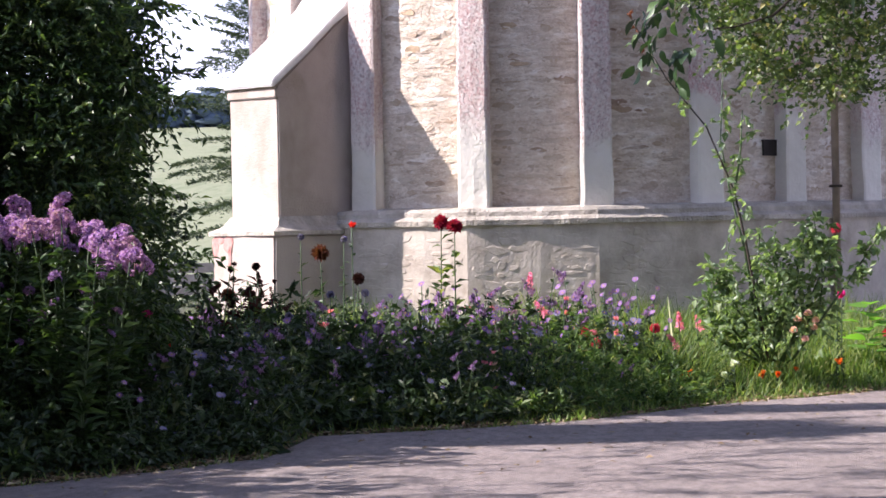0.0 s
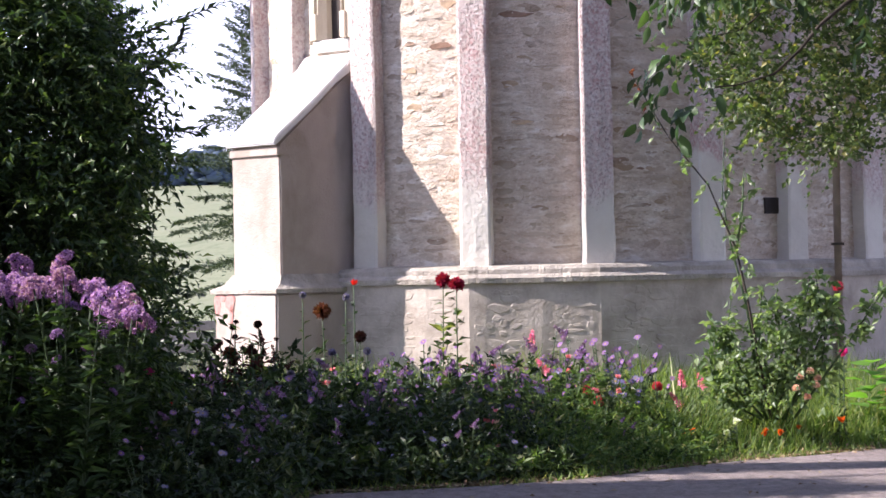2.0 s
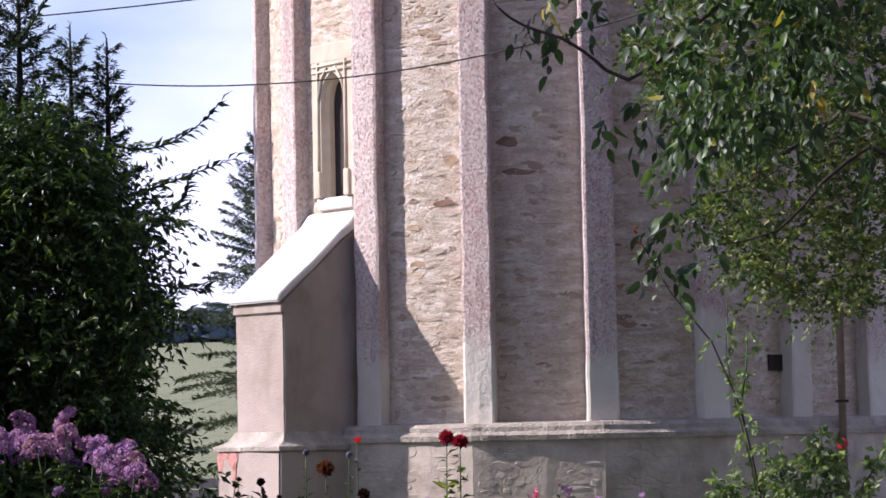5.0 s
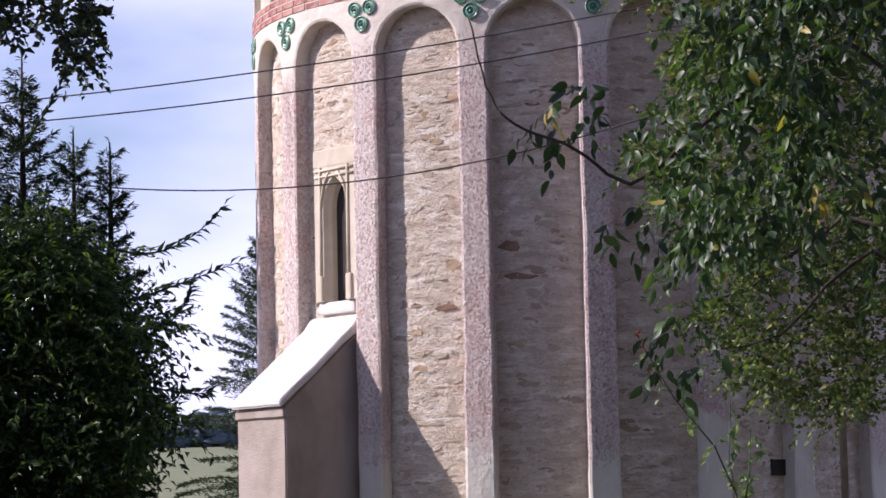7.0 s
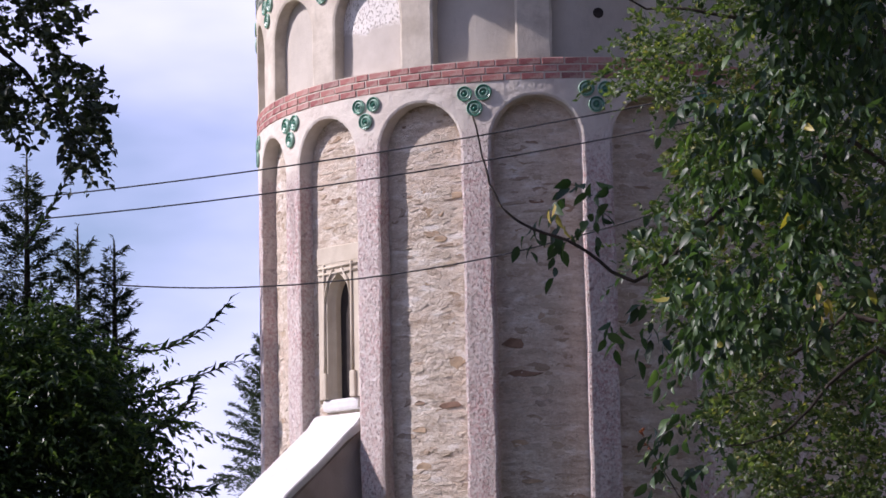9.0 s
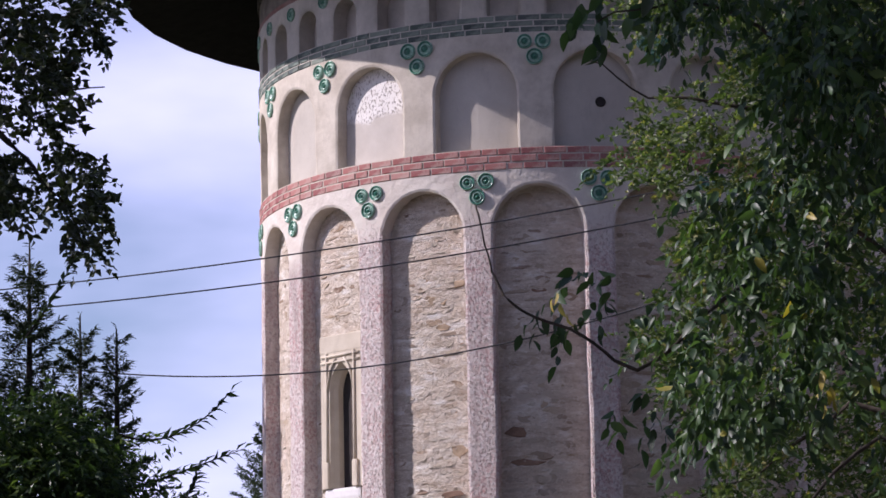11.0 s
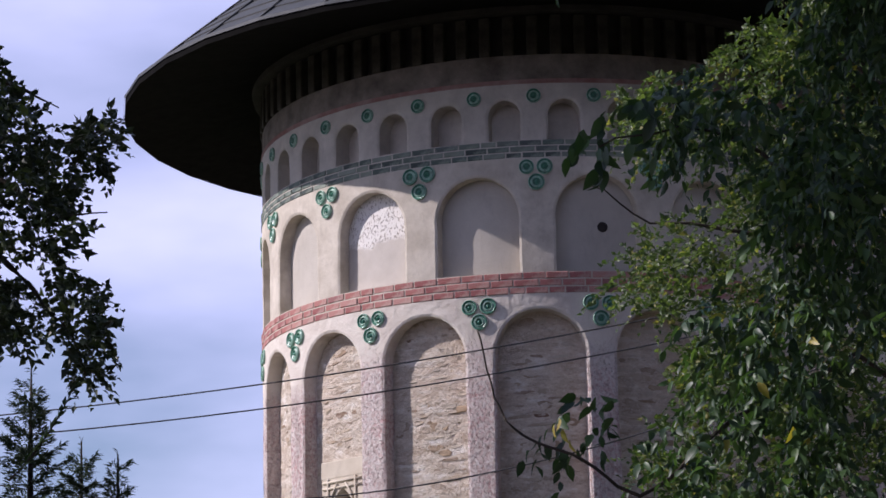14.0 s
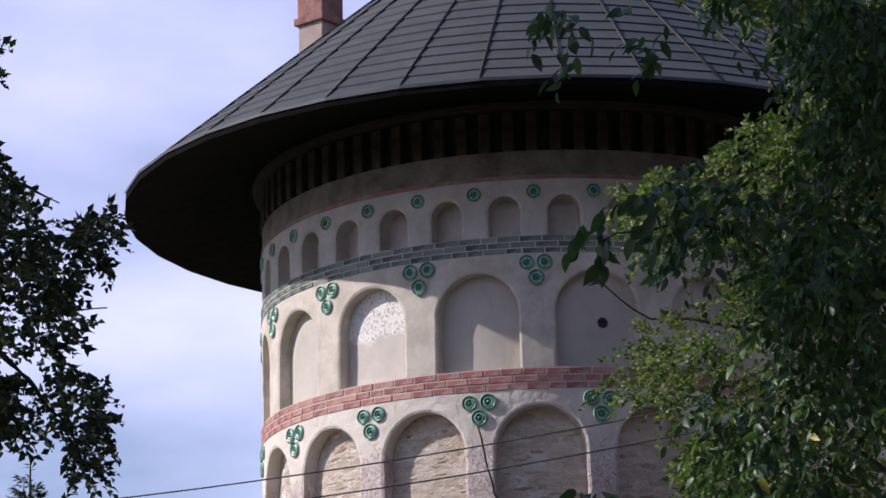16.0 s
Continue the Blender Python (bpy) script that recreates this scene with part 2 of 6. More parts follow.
BARK = mat_plain("dark bark", (0.055, 0.045, 0.036), 0.95, 0, 0.45, 9, 0.2, 0.8)


# ---- building helpers ----
def mesh(name, verts, faces, mat=None, smooth=False):
    me = bpy.data.meshes.new(name)
    me.from_pydata([tuple(map(float, v)) for v in verts] if not isinstance(verts, np.ndarray) else verts.tolist(), [], faces if isinstance(faces, list) else faces.tolist())
    if mat:
        me.materials.append(mat)
    if smooth:
        me.polygons.foreach_set("use_smooth", [True] * len(me.polygons))
    me.update()
    return me


def weld(me):
    bm = bmesh.new()
    bm.from_mesh(me)
    bmesh.ops.remove_doubles(bm, verts=bm.verts, dist=0.0005)
    bm.to_mesh(me)
    bm.free()
    return me


def part(name, me, parent, label="", m=None):
    ob = new(name, me)
    ob.parent = parent
    if m is not None:
        ob.matrix_basis = m
    if label:
        ob["label"] = label
    return ob


def empty(name, x=0, y=0, z=0):
    ob = new(name)
    ob.location = (x, y, z)
    ob.empty_display_size = 0.2
    return ob


def box(name, sx, sy, sz, mat, bevel=0.01, origin=(0, 0, 0)):
    """A bevelled box, centred on x and y, from z 0 to sz, moved by origin."""
    bm = bmesh.new()
    bmesh.ops.create_cube(bm, size=1)
    for v in bm.verts:
        v.co = Vector((v.co.x * sx + origin[0], v.co.y * sy + origin[1], (v.co.z + 0.5) * sz + origin[2]))
    if bevel:
        bmesh.ops.bevel(bm, geom=bm.edges[:], offset=bevel, segments=2, affect="EDGES", profile=0.6)
    me = bpy.data.meshes.new(name)
    bm.to_mesh(me)
    bm.free()
    me.materials.append(mat)
    return me


def tube(name, path, radii, mat, sides=7):
    """A round limb along a path, with a radius at each point."""
    verts, faces = [], []
    pts = [Vector(p) for p in path]
    for i, p in enumerate(pts):
        d = (pts[min(i + 1, len(pts) - 1)] - pts[max(i - 1, 0)]).normalized()
        a = d.orthogonal().normalized()
        b = d.cross(a)
        for s in range(sides):
            w = 2 * math.pi * s / sides
            verts.append(p + (a * math.cos(w) + b * math.sin(w)) * radii[i])
    for i in range(len(pts) - 1):
        for s in range(sides):
            q = (s + 1) % sides
            faces.append((i * sides + s, i * sides + q, (i + 1) * sides + q, (i + 1) * sides + s))
    faces += [tuple(range(sides))[::-1], tuple((len(pts) - 1) * sides + s for s in range(sides))]
    return mesh(name, verts, faces, mat, True)


# ---- the church: a round apse running into straight side walls ----
AXIS = Vector((1.22, 32.03, 0))
R = 3.5                      # face of the pilasters
NICHE = 3.307               # back of the blind niches
UPPER = 3.343                # back of the squat upper niches
BAY, FIRST = 22.11, -58.70   # width of one bay and one pilaster's place, degrees round the apse
EAST = FIRST + BAY / 2
END = 90.0                   # the half circle ends this far from the east
RUN = 10.5 * BAY             # the straight walls end here, counted in degrees of arc


def plan(a, r):
    """The place in plan at a degrees (0 faces the camera) and r metres from the axis; past the half circle the wall runs straight."""
    e = a - EAST
    c = max(-END, min(END, e))
    over = radians(abs(e - c)) * R
    th = radians(EAST + c)
    return Vector((AXIS.x + math.sin(th) * r + WEST.x * over, AXIS.y - math.cos(th) * r + WEST.y * over, 0))


WEST = Vector((-math.sin(radians(EAST)), math.cos(radians(EAST)), 0))


def at(a, r, z):
    p = plan(a, r)
    return (p.x, p.y, z)


def facing(a, r, z):
    """A pose on the wall: x along the wall, y into it, z up."""
    e = max(-END, min(END, a - EAST))
    p = plan(a, r)
    return pose(p.x, p.y, z, 0, 0, EAST + e)


church = tagged(empty("church", AXIS.x, AXIS.y, 0), "old stone church apse with blind arcades and grey roof", "church")
church_inv = Matrix.Translation(-AXIS)


def cpart(name, me, label="", parent=None):
    ob = new(name, me)
    ob.parent = parent or church
    if parent is None:
        ob.matrix_parent_inverse = church_inv
    if label:
        ob["label"] = label
    return ob


def wob(a, z, amp=0.012):
    return amp * noise.noise(Vector((a * 0.37, z * 2.3, a * 0.11))) + amp * 0.5 * noise.noise(Vector((a * 1.1, z * 7.0, 3.0)))


DEG = 180 / math.pi / R


def arcade(name, mid, half_bay, half, z0, spring, z1, back=NICHE, steps=14, cuts=30, rough=1.0):
    """One bay: the two half pilasters and the arch between them, in front of the niche."""
    verts, faces = [], []

    def v(a, r, z):
        verts.append(at(a, r, z))
        return len(verts) - 1

    zs = [z0 + (spring - z0) * i / cuts for i in range(cuts + 1)]
    lims = {}
    for side in (-1, 1):
        outer, edge, inner, deep = [], [], [], []
        for z in zs:
            j = wob(mid * 3 + side * 17, z, 0.016 * rough) * DEG
            d = wob(mid + side * 5, z + 9, 0.008 * rough)
            outer.append(v(mid + side * half_bay, R, z))
            edge.append(v(mid + side * (half + 0.45) + j, R + d, z))
            inner.append(v(mid + side * half + j, R - 0.012 + d, z))
            deep.append(v(mid + side * half + j, back, z))
        for i in range(cuts):
            for p, q in ((outer, edge), (edge, inner), (inner, deep)):
                f = (p[i], q[i], q[i + 1], p[i + 1])
                faces.append(f if side < 0 else f[::-1])
        lims[side] = (outer, edge, inner, deep)
    rad = half / DEG
    rows = []
    for i in range(steps + 1):
        w = math.pi * (1 - i / steps)
        ca, sa = math.cos(w), math.sin(w)
        j = wob(mid * 7 + i, spring, 0.008 * rough)
        rows.append((v(mid + (half + 0.45) * ca, R, spring + (rad + 0.026 + j) * sa), v(mid + half * ca, R - 0.012, spring + (rad + j) * sa),
                     v(mid + half * ca, back, spring + (rad + j) * sa), v(mid + (half + 0.45) * ca, R, z1)))
    left, right = (v(mid - half_bay, R, z1), v(mid + half_bay, R, z1))
    for a, b in zip(rows[:-1], rows[1:]):
        faces += [(a[0], b[0], b[3], a[3]), (a[1], b[1], b[0], a[0]), (a[2], b[2], b[1], a[1])]
    faces.append((lims[-1][0][-1], rows[0][0], rows[0][3], left))
    faces.append((rows[-1][0], lims[1][0][-1], right, rows[-1][3]))
    return mesh(name, verts, faces)


def sheet(name, a0, a1, z0, z1, r, mat, step=2.0, inward=0.0, top=True, hole=None, cuts=1):
    """A curved slab of wall with its top and bottom; hole: (a0, a1, z0, z1) left open right through it."""
    n = max(2, int(abs(a1 - a0) / step) + 1)
    az = [a0 + (a1 - a0) * i / n for i in range(n + 1)]
    zz = [z0 + (z1 - z0) * i / cuts for i in range(cuts + 1)]
    if hole:
        az, zz = sorted(set(az) | set(hole[:2])), sorted(set(zz) | set(hole[2:]))
    inner = r - inward if inward else r - 0.3
    verts, faces, idx = [], [], {}
    for k, rr in enumerate((r, inner)):
        for i, a in enumerate(az):
            for j, z in enumerate(zz):
                idx[k, i, j] = len(verts)
                verts.append(at(a, rr, z))
    gone = lambda i, j: hole and hole[0] - 1e-6 <= az[i] < hole[1] - 1e-6 and hole[2] - 1e-6 <= zz[j] < hole[3] - 1e-6
    N, M = len(az) - 1, len(zz) - 1
    for i in range(N):
        for j in range(M):
            if gone(i, j):
                continue
            faces.append((idx[0, i, j], idx[0, i + 1, j], idx[0, i + 1, j + 1], idx[0, i, j + 1]))
            faces.append((idx[1, i, j + 1], idx[1, i + 1, j + 1], idx[1, i + 1, j], idx[1, i, j]))
    for i in range(N):
        faces.append((idx[0, i, M], idx[0, i + 1, M], idx[1, i + 1, M], idx[1, i, M]))
        faces.append((idx[1, i, 0], idx[1, i + 1, 0], idx[0, i + 1, 0], idx[0, i, 0]))
    return mesh(name, verts, faces, mat)


def ring(name, a0, a1, profile, mat, step=3.0, smooth=False):
    """A moulding: a profile of (r, z) carried along the wall."""
    n = int((a1 - a0) / step) + 1
    verts, faces, k = [], [], len(profile)
    for i in range(n + 1):
        a = a0 + (a1 - a0) * i / n
        verts += [at(a, r, z) for r, z in profile]
    for i in range(n):
        for j in range(k - 1):
            faces.append((i * k + j, (i + 1) * k + j, (i + 1) * k + j + 1, i * k + j + 1))
    faces += [tuple(range(k)), tuple(n * k + j for j in range(k))[::-1]]
    return mesh(name, verts, faces, mat, smooth)


A0, A1 = EAST - RUN, EAST + RUN
WIN = -46.6                     # the window's middle
SILL, HEAD = 4.33, 5.86
core = cpart("apse_wall", sheet("apse_wall", A0, A1, 0, 9.3, NICHE, MORTAR, 2.5, 0.75, hole=(WIN - 3.3, WIN + 3.3, SILL, HEAD), cuts=11), "thick rubble stone wall bedded in pale mortar")
cpart("apse_wall_top", sheet("apse_wall_top", A0, A1, 9.3, 11.0, NICHE - 0.06, MORTAR, 2.5, 0.6), "upper wall behind the little arches")
gable = cpart("end_wall", mesh("end_wall", [at(A0, NICHE, 0), at(A1, NICHE, 0), at(A1, NICHE, 11), at(A0, NICHE, 11),
      tuple(Vector(at(A0, NICHE, 0)) + WEST * 0.6), tuple(Vector(at(A1, NICHE, 0)) + WEST * 0.6), tuple(Vector(at(A1, NICHE, 11)) + WEST * 0.6), tuple(Vector(at(A0, NICHE, 11)) + WEST * 0.6)],
      [(0, 1, 2, 3), (7, 6, 5, 4), (0, 4, 5, 1), (1, 5, 6, 2), (2, 6, 7, 3), (3, 7, 4, 0)], PALE), "plain plastered end wall")

HALF = 8.30
for k in range(-10, 11):
    mid = FIRST + (k + 0.5) * BAY
    me = arcade("tall_arch", mid, BAY / 2, HALF, 1.74, 7.53 - HALF / DEG, 7.69, cuts=40)
    me.materials.append(POCKED)
    cpart("tall_arch", me, "tall blind arch with pecked pink plaster pilasters")
for k in range(-10, 12):
    mid = FIRST + k * BAY
    if k in (-10, 11):
        continue
    me = arcade("upper_arch", mid, BAY / 2, 7.75, 7.94, 9.05 - 7.75 / DEG, 9.24, back=UPPER, cuts=10, rough=0.6)
    me.materials.append(WHITE)
    cpart("upper_arch", me, "squat blind arch in white lime plaster")
    cpart("niche_plaster", sheet("niche_plaster", mid - 7.9, mid + 7.9, 7.94, 9.10, UPPER + 0.004, PECKED_WHITE if k == 1 else SMOOTH, 2.0, 0.05), "smooth plaster back of the upper niche")
for k in range(-20, 22):
    mid = FIRST + (k / 2 + 0.25) * BAY
    me = arcade("small_arch", mid, BAY / 4, 3.0, 9.45, 9.92 - 3.0 / DEG, 10.10, back=R - 0.222, steps=10, cuts=6, rough=0.5)
    me.materials.append(PALE)
    cpart("small_arch", me, "little blind arch in pale plaster")
cpart("frieze_back", sheet("frieze_back", A0, A1, 9.24, 10.12, R - 0.22, PALE, 2.5, 0.014), "pale plaster behind the little arches")
cpart("red_line", ring("red_line", A0, A1, [(R - 0.02, 10.095), (R + 0.006, 10.10), (R + 0.006, 10.15), (R - 0.02, 10.155)], RED_LINE), "faded red painted string line")
cpart("frieze_wall", sheet("frieze_wall", A0, A1, 10.15, 10.44, R - 0.01, STAINED_SHADED, 2.5, 0.2), "stained plaster course below the dentils, darkened for eave shade")
cpart("frieze_recess", sheet("frieze_recess", A0, A1, 10.44, 10.98, R - 0.10, FRIEZE, 2.5, 0.12), "recess between the dentils, darkened for eave shade")

# plinth with flat facets from pilaster to pilaster, and the moulded ledge on it
FOOT = 3.66


def facet(name, profile, mat, rough, k0=-10, k1=11):
    verts, faces, n = [], [], len(profile)
    sub = 14
    for k in range(k0, k1):
        for s in range(sub + (k == k1 - 1)):
            for r, z in profile:
                p, q = (Vector(at(FIRST + (k + d) * BAY - 0.6, r / math.cos(radians(BAY / 2)) * 0.992, z)) for d in (0, 1))
                c = p.lerp(q, s / sub)
                out = Vector((c.x - AXIS.x, c.y - AXIS.y, 0)).normalized()
                c += out * rough * noise.noise(Vector((c.x * 5, c.y * 5, z * 6))) + Vector((0, 0, rough * 0.5 * noise.noise(Vector((c.x * 4, c.y * 4, z * 3 + 8)))))
                verts.append(c)
    for i in range((k1 - k0) * sub):
        for j in range(n - 1):
            faces.append((i * n + j, (i + 1) * n + j, (i + 1) * n + j + 1, i * n + j + 1))
    return mesh(name, verts, faces, mat)


cpart("plinth", facet("plinth", [(FOOT, -0.2), (FOOT, 1.56), (FOOT - 0.35, 1.56)], PLINTH, 0.012), "rough rendered plinth with stones showing through")
cpart("ledge", facet("ledge", [(FOOT - 0.3, 1.55), (FOOT + 0.035, 1.555), (FOOT + 0.04, 1.61), (FOOT + 0.01, 1.635), (FOOT - 0.015, 1.65), (FOOT - 0.02, 1.70), (FOOT - 0.05, 1.735), (FOOT - 0.4, 1.765)], LEDGE, 0.013), "worn moulded stone ledge")


# brick bands
def brick_mesh(name, w, h, mat, d=0.05):
    me = box(name, w, d, h, mat, 0.0)
    bm = bmesh.new()
    bm.from_mesh(me)
    bmesh.ops.bevel(bm, geom=[e for e in bm.edges if all(v.co.y < 0 for v in e.verts)], offset=0.006, segments=1, affect="EDGES")
    bm.to_mesh(me)
    bm.free()
    return me


def band(name, z0, courses, h, mat, mortar, label, depth):
    base = cpart(name, sheet(name, A0, A1, z0, z0 + courses * h, R + depth, mortar, 2.5, 0.18), label)
    w = 0.255
    kinds = [brick_mesh("brick", w * s - 0.016, h - 0.014, mat) for s in (1.0, 0.72, 1.12)]
    rng = random.Random(5)
    for c in range(courses):
        a = -100 + rng.random() * 4
        while a < 44:
            kind = rng.choice((0, 0, 0, 1, 2))
            wa = w * (1.0, 0.72, 1.12)[kind] * DEG
            ob = new("brick", kinds[kind])
            ob.parent = base
            ob.matrix_basis = facing(a + wa / 2, R + depth - 0.019 + rng.uniform(-0.004, 0.004), z0 + c * h + 0.005) @ Matrix.Rotation(radians(rng.uniform(-0.8, 0.8)), 4, "Y")
            a += wa
    return base


band("red_brick_band", 7.69, 3, 0.0833, RED_BRICK, WHITE, "band of faded red bricks with pale joints", 0.0)
band("green_brick_band", 9.24, 3, 0.07, GREEN_BRICK, PALE, "band of dull green glazed bricks", 0.0)


# glazed ceramic dishes
def lathe(name, profile, mat, sides=20):
    verts, faces, n = [], [], len(profile)
    for s in range(sides):
        w = 2 * math.pi * s / sides
        verts += [(r * math.cos(w), -d, r * math.sin(w)) for r, d in profile]
    for s in range(sides):
        q = (s + 1) % sides
        for j in range(n - 1):
            faces.append((s * n + j, s * n + j + 1, q * n + j + 1, q * n + j))
    me = mesh(name, verts, faces, mat, True)
    return me


DISH = lathe("ceramic_dish", [(0.101, 0.0), (0.101, 0.022), (0.094, 0.030), (0.084, 0.026), (0.074, 0.012), (0.062, 0.012), (0.054, 0.026), (0.046, 0.026), (0.038, 0.010), (0.022, 0.010), (0.016, 0.028), (0.0, 0.032)], GLAZE)
DISH.materials.append(GLAZE_RIM)
for p in DISH.polygons:
    if abs(math.hypot(p.center.x, p.center.z) - 0.058) < 0.012 or math.hypot(p.center.x, p.center.z) > 0.090:
        p.material_index = 1


def dish(a, z, s=1.0, turn=0.0):
    ob = new("ceramic_dish", DISH)
    ob.parent, ob.matrix_parent_inverse = church, church_inv
    ob.matrix_basis = facing(a, R + 0.001, z) @ Matrix.Rotation(turn, 4, "Y") @ Matrix.Scale(s, 4)
    ob["label"] = "round green glazed ceramic dish set in the wall"


rng = random.Random(3)
for k in range(-6, 8):
    for row, z in ((0, 7.395), (0.5, 8.955)):
        a = FIRST + (k + row) * BAY
        for da, dz in ((0, 0), (-1.72, 0.178), (1.72, 0.182)):
            dish(a + da + rng.uniform(-0.1, 0.1), z + dz + rng.uniform(-0.008, 0.008), rng.uniform(0.84, 0.94), rng.uniform(0, 6))
for k in range(-8, 14):
    dish(FIRST + (k / 2 + 0.5) * BAY, 9.955, 0.82, rng.uniform(0, 6))

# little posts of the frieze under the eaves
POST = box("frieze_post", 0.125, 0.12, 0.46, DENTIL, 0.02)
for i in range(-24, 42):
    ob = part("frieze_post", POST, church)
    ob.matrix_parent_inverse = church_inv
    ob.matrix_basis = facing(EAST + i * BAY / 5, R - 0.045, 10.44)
cpart("frieze_cap", ring("frieze_cap", A0, A1, [(R - 0.05, 10.92), (R + 0.10, 10.925), (R + 0.12, 11.0), (R - 0.05, 11.0)], FRIEZE), "cornice under the soffit, darkened for eave shade")

# roof: facets of lapped metal sheet, a seam on each hip, a boarded soffit
EAVE_R, EAVE_Z, PITCH = 5.2, 10.72, 0.84
FAC = 9.8
LOWF, HIGHF = -32, 26
ROWS = 24


def roof_pt(a, t, lift=0.0):
    """t runs from 0 at the eave to 1 at the ridge."""
    r = EAVE_R * (1 - t)
    p = plan(a, r)
    return Vector((p.x, p.y, EAVE_Z + EAVE_R * t * PITCH + lift))


roof = cpart("roof", mesh("roof", [], []), "conical roof covered with lapped grey metal sheets")
edges = [-18.7 + i * FAC for i in range(LOWF, HIGHF + 1)]
v, f = [], []
for i, (a, b) in enumerate(zip(edges[:-1], edges[1:])):
    n = len(v)
    v += [roof_pt(a, 0), roof_pt(b, 0), roof_pt(b, 0.995), roof_pt(a, 0.995)]
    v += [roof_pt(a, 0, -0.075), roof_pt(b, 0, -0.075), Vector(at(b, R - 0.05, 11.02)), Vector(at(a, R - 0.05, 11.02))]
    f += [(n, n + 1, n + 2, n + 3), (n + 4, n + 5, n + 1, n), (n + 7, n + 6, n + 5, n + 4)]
deck = cpart("roof_deck", weld(mesh("roof_deck", v, f, SOFFIT)), "boarded eaves and roof deck, near black for eave shade", roof)
rest_v, rest_f = [], []
for i, (a, b) in enumerate(zip(edges[:-1], edges[1:])):
    near = -75 < (a + b) / 2 < 42
    for row in range(ROWS):
        t0, t1 = row / ROWS, (row + 1.12) / ROWS
        t1 = min(t1, 0.995)
        q = [roof_pt(a, t0, 0.032), roof_pt(b, t0, 0.032), roof_pt(b, t1, 0.010), roof_pt(a, t1, 0.010), roof_pt(a, t0, 0.006), roof_pt(b, t0, 0.006)]
        if near and row < 15:
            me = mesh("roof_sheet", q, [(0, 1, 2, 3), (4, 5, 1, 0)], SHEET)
            me.materials.append(LAP_SHADE)
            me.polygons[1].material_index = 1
            ob = new("roof_sheet", me)
            ob.parent = roof
        else:
            n = len(rest_v)
            rest_v += q
            rest_f += [(n, n + 1, n + 2, n + 3), (n + 4, n + 5, n + 1, n)]
tagged(cpart("roof_covering", mesh("roof_covering", rest_v, rest_f, SHEET), "far lapped roof sheets", roof), kind="stuff")
for a in edges:
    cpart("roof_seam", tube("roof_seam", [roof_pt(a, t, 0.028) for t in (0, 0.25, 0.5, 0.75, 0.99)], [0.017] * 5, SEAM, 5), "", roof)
cpart("eave_flashing", mesh("eave_flashing", [roof_pt(a, 0, h) + (Vector(plan(a, 1)) - Vector(plan(a, 0))) * 0.015 for a in edges for h in (0.032, -0.004)],
      [(2 * i, 2 * i + 1, 2 * i + 3, 2 * i + 2) for i in range(len(edges) - 1)], SHEET), "narrow metal edge of the eaves", roof)

# chimney
chim = cpart("chimney", mesh("chimney", [], []), "square rendered chimney with red brick top")
CH = Vector((-1.58, 33.1, 0))


def on_chim(name, me, z, label=""):
    ob = cpart(name, me, label, chim)
    ob.matrix_basis = Matrix.Translation((CH.x, CH.y, z)) @ Matrix.Rotation(radians(-38), 4, "Z")
    return ob


on_chim("shaft", box("shaft", 0.41, 0.41, 2.05, CHIM, 0.015), 11.6, "grey rendered shaft")
on_chim("collar", box("collar", 0.50, 0.50, 0.10, CHIM_BRICK, 0.012), 13.62, "red brick collar")
on_chim("top", box("top", 0.43, 0.43, 1.45, CHIM_BRICK, 0.015), 13.66, "red brick top")
on_chim("cap", box("cap", 0.52, 0.52, 0.09, CHIM, 0.012), 15.1)


def stone_shape(w, h, d, rng):
    """Irregular stone: a ragged foot on the wall and a smaller face in front; x along the wall, -y out of it."""
    foot, face = [], []
    for x, z in ((-0.52, -0.1), (-0.3, -0.5), (0.0, -0.55), (0.38, -0.42), (0.52, 0.05), (0.3, 0.5), (-0.1, 0.55), (-0.4, 0.4)):
        px, pz = x * w + rng.uniform(-0.3, 0.3) * h, z * h + rng.uniform(-0.22, 0.22) * h
        foot.append((px, 0.02, pz))
        face.append((px * 0.84, -d * rng.uniform(0.5, 1.2), pz * 0.66 + rng.uniform(-0.06, 0.06) * h))
    v = foot + face
    f = [tuple(range(8, 16))] + [(i, (i + 1) % 8, 8 + (i + 1) % 8, 8 + i) for i in range(8)]
    return v, f


# ---- the buttress under the window ----
def along(u, rho, z):
    """u to the right of the buttress axis, rho out from the apse axis."""
    e, t = radians(EAST), radians(EAST)
    return (AXIS.x + math.sin(e) * rho + math.cos(t) * u, AXIS.y - math.cos(e) * rho + math.sin(t) * u, z)


def prism(name, pts, half, mat, bevel=0.012, rough=0.0):
    """A profile of (rho, z) pushed out to both sides of the axis."""
    bm = bmesh.new()
    rows = [[bm.verts.new(along(s * half, r, z)) for r, z in pts] for s in (-1, 1)]
    n = len(pts)
    bm.faces.new(rows[0])
    bm.faces.new(rows[1][::-1])
    for i in range(n):
        j = (i + 1) % n
        bm.faces.new((rows[0][j], rows[0][i], rows[1][i], rows[1][j]))
    bmesh.ops.recalc_face_normals(bm, faces=bm.faces)
    bmesh.ops.bevel(bm, geom=bm.edges[:], offset=bevel, segments=2, affect="EDGES")
    if rough:
        bmesh.ops.subdivide_edges(bm, edges=bm.edges[:], cuts=3, use_grid_fill=True)
        for v in bm.verts:
            v.co += Vector([noise.noise(v.co * 3.1 + Vector((i * 9, 0, 0))) for i in range(3)]) * rough
    me = bpy.data.meshes.new(name)
    bm.to_mesh(me)
    bm.free()
    me.materials.append(mat)
    return me


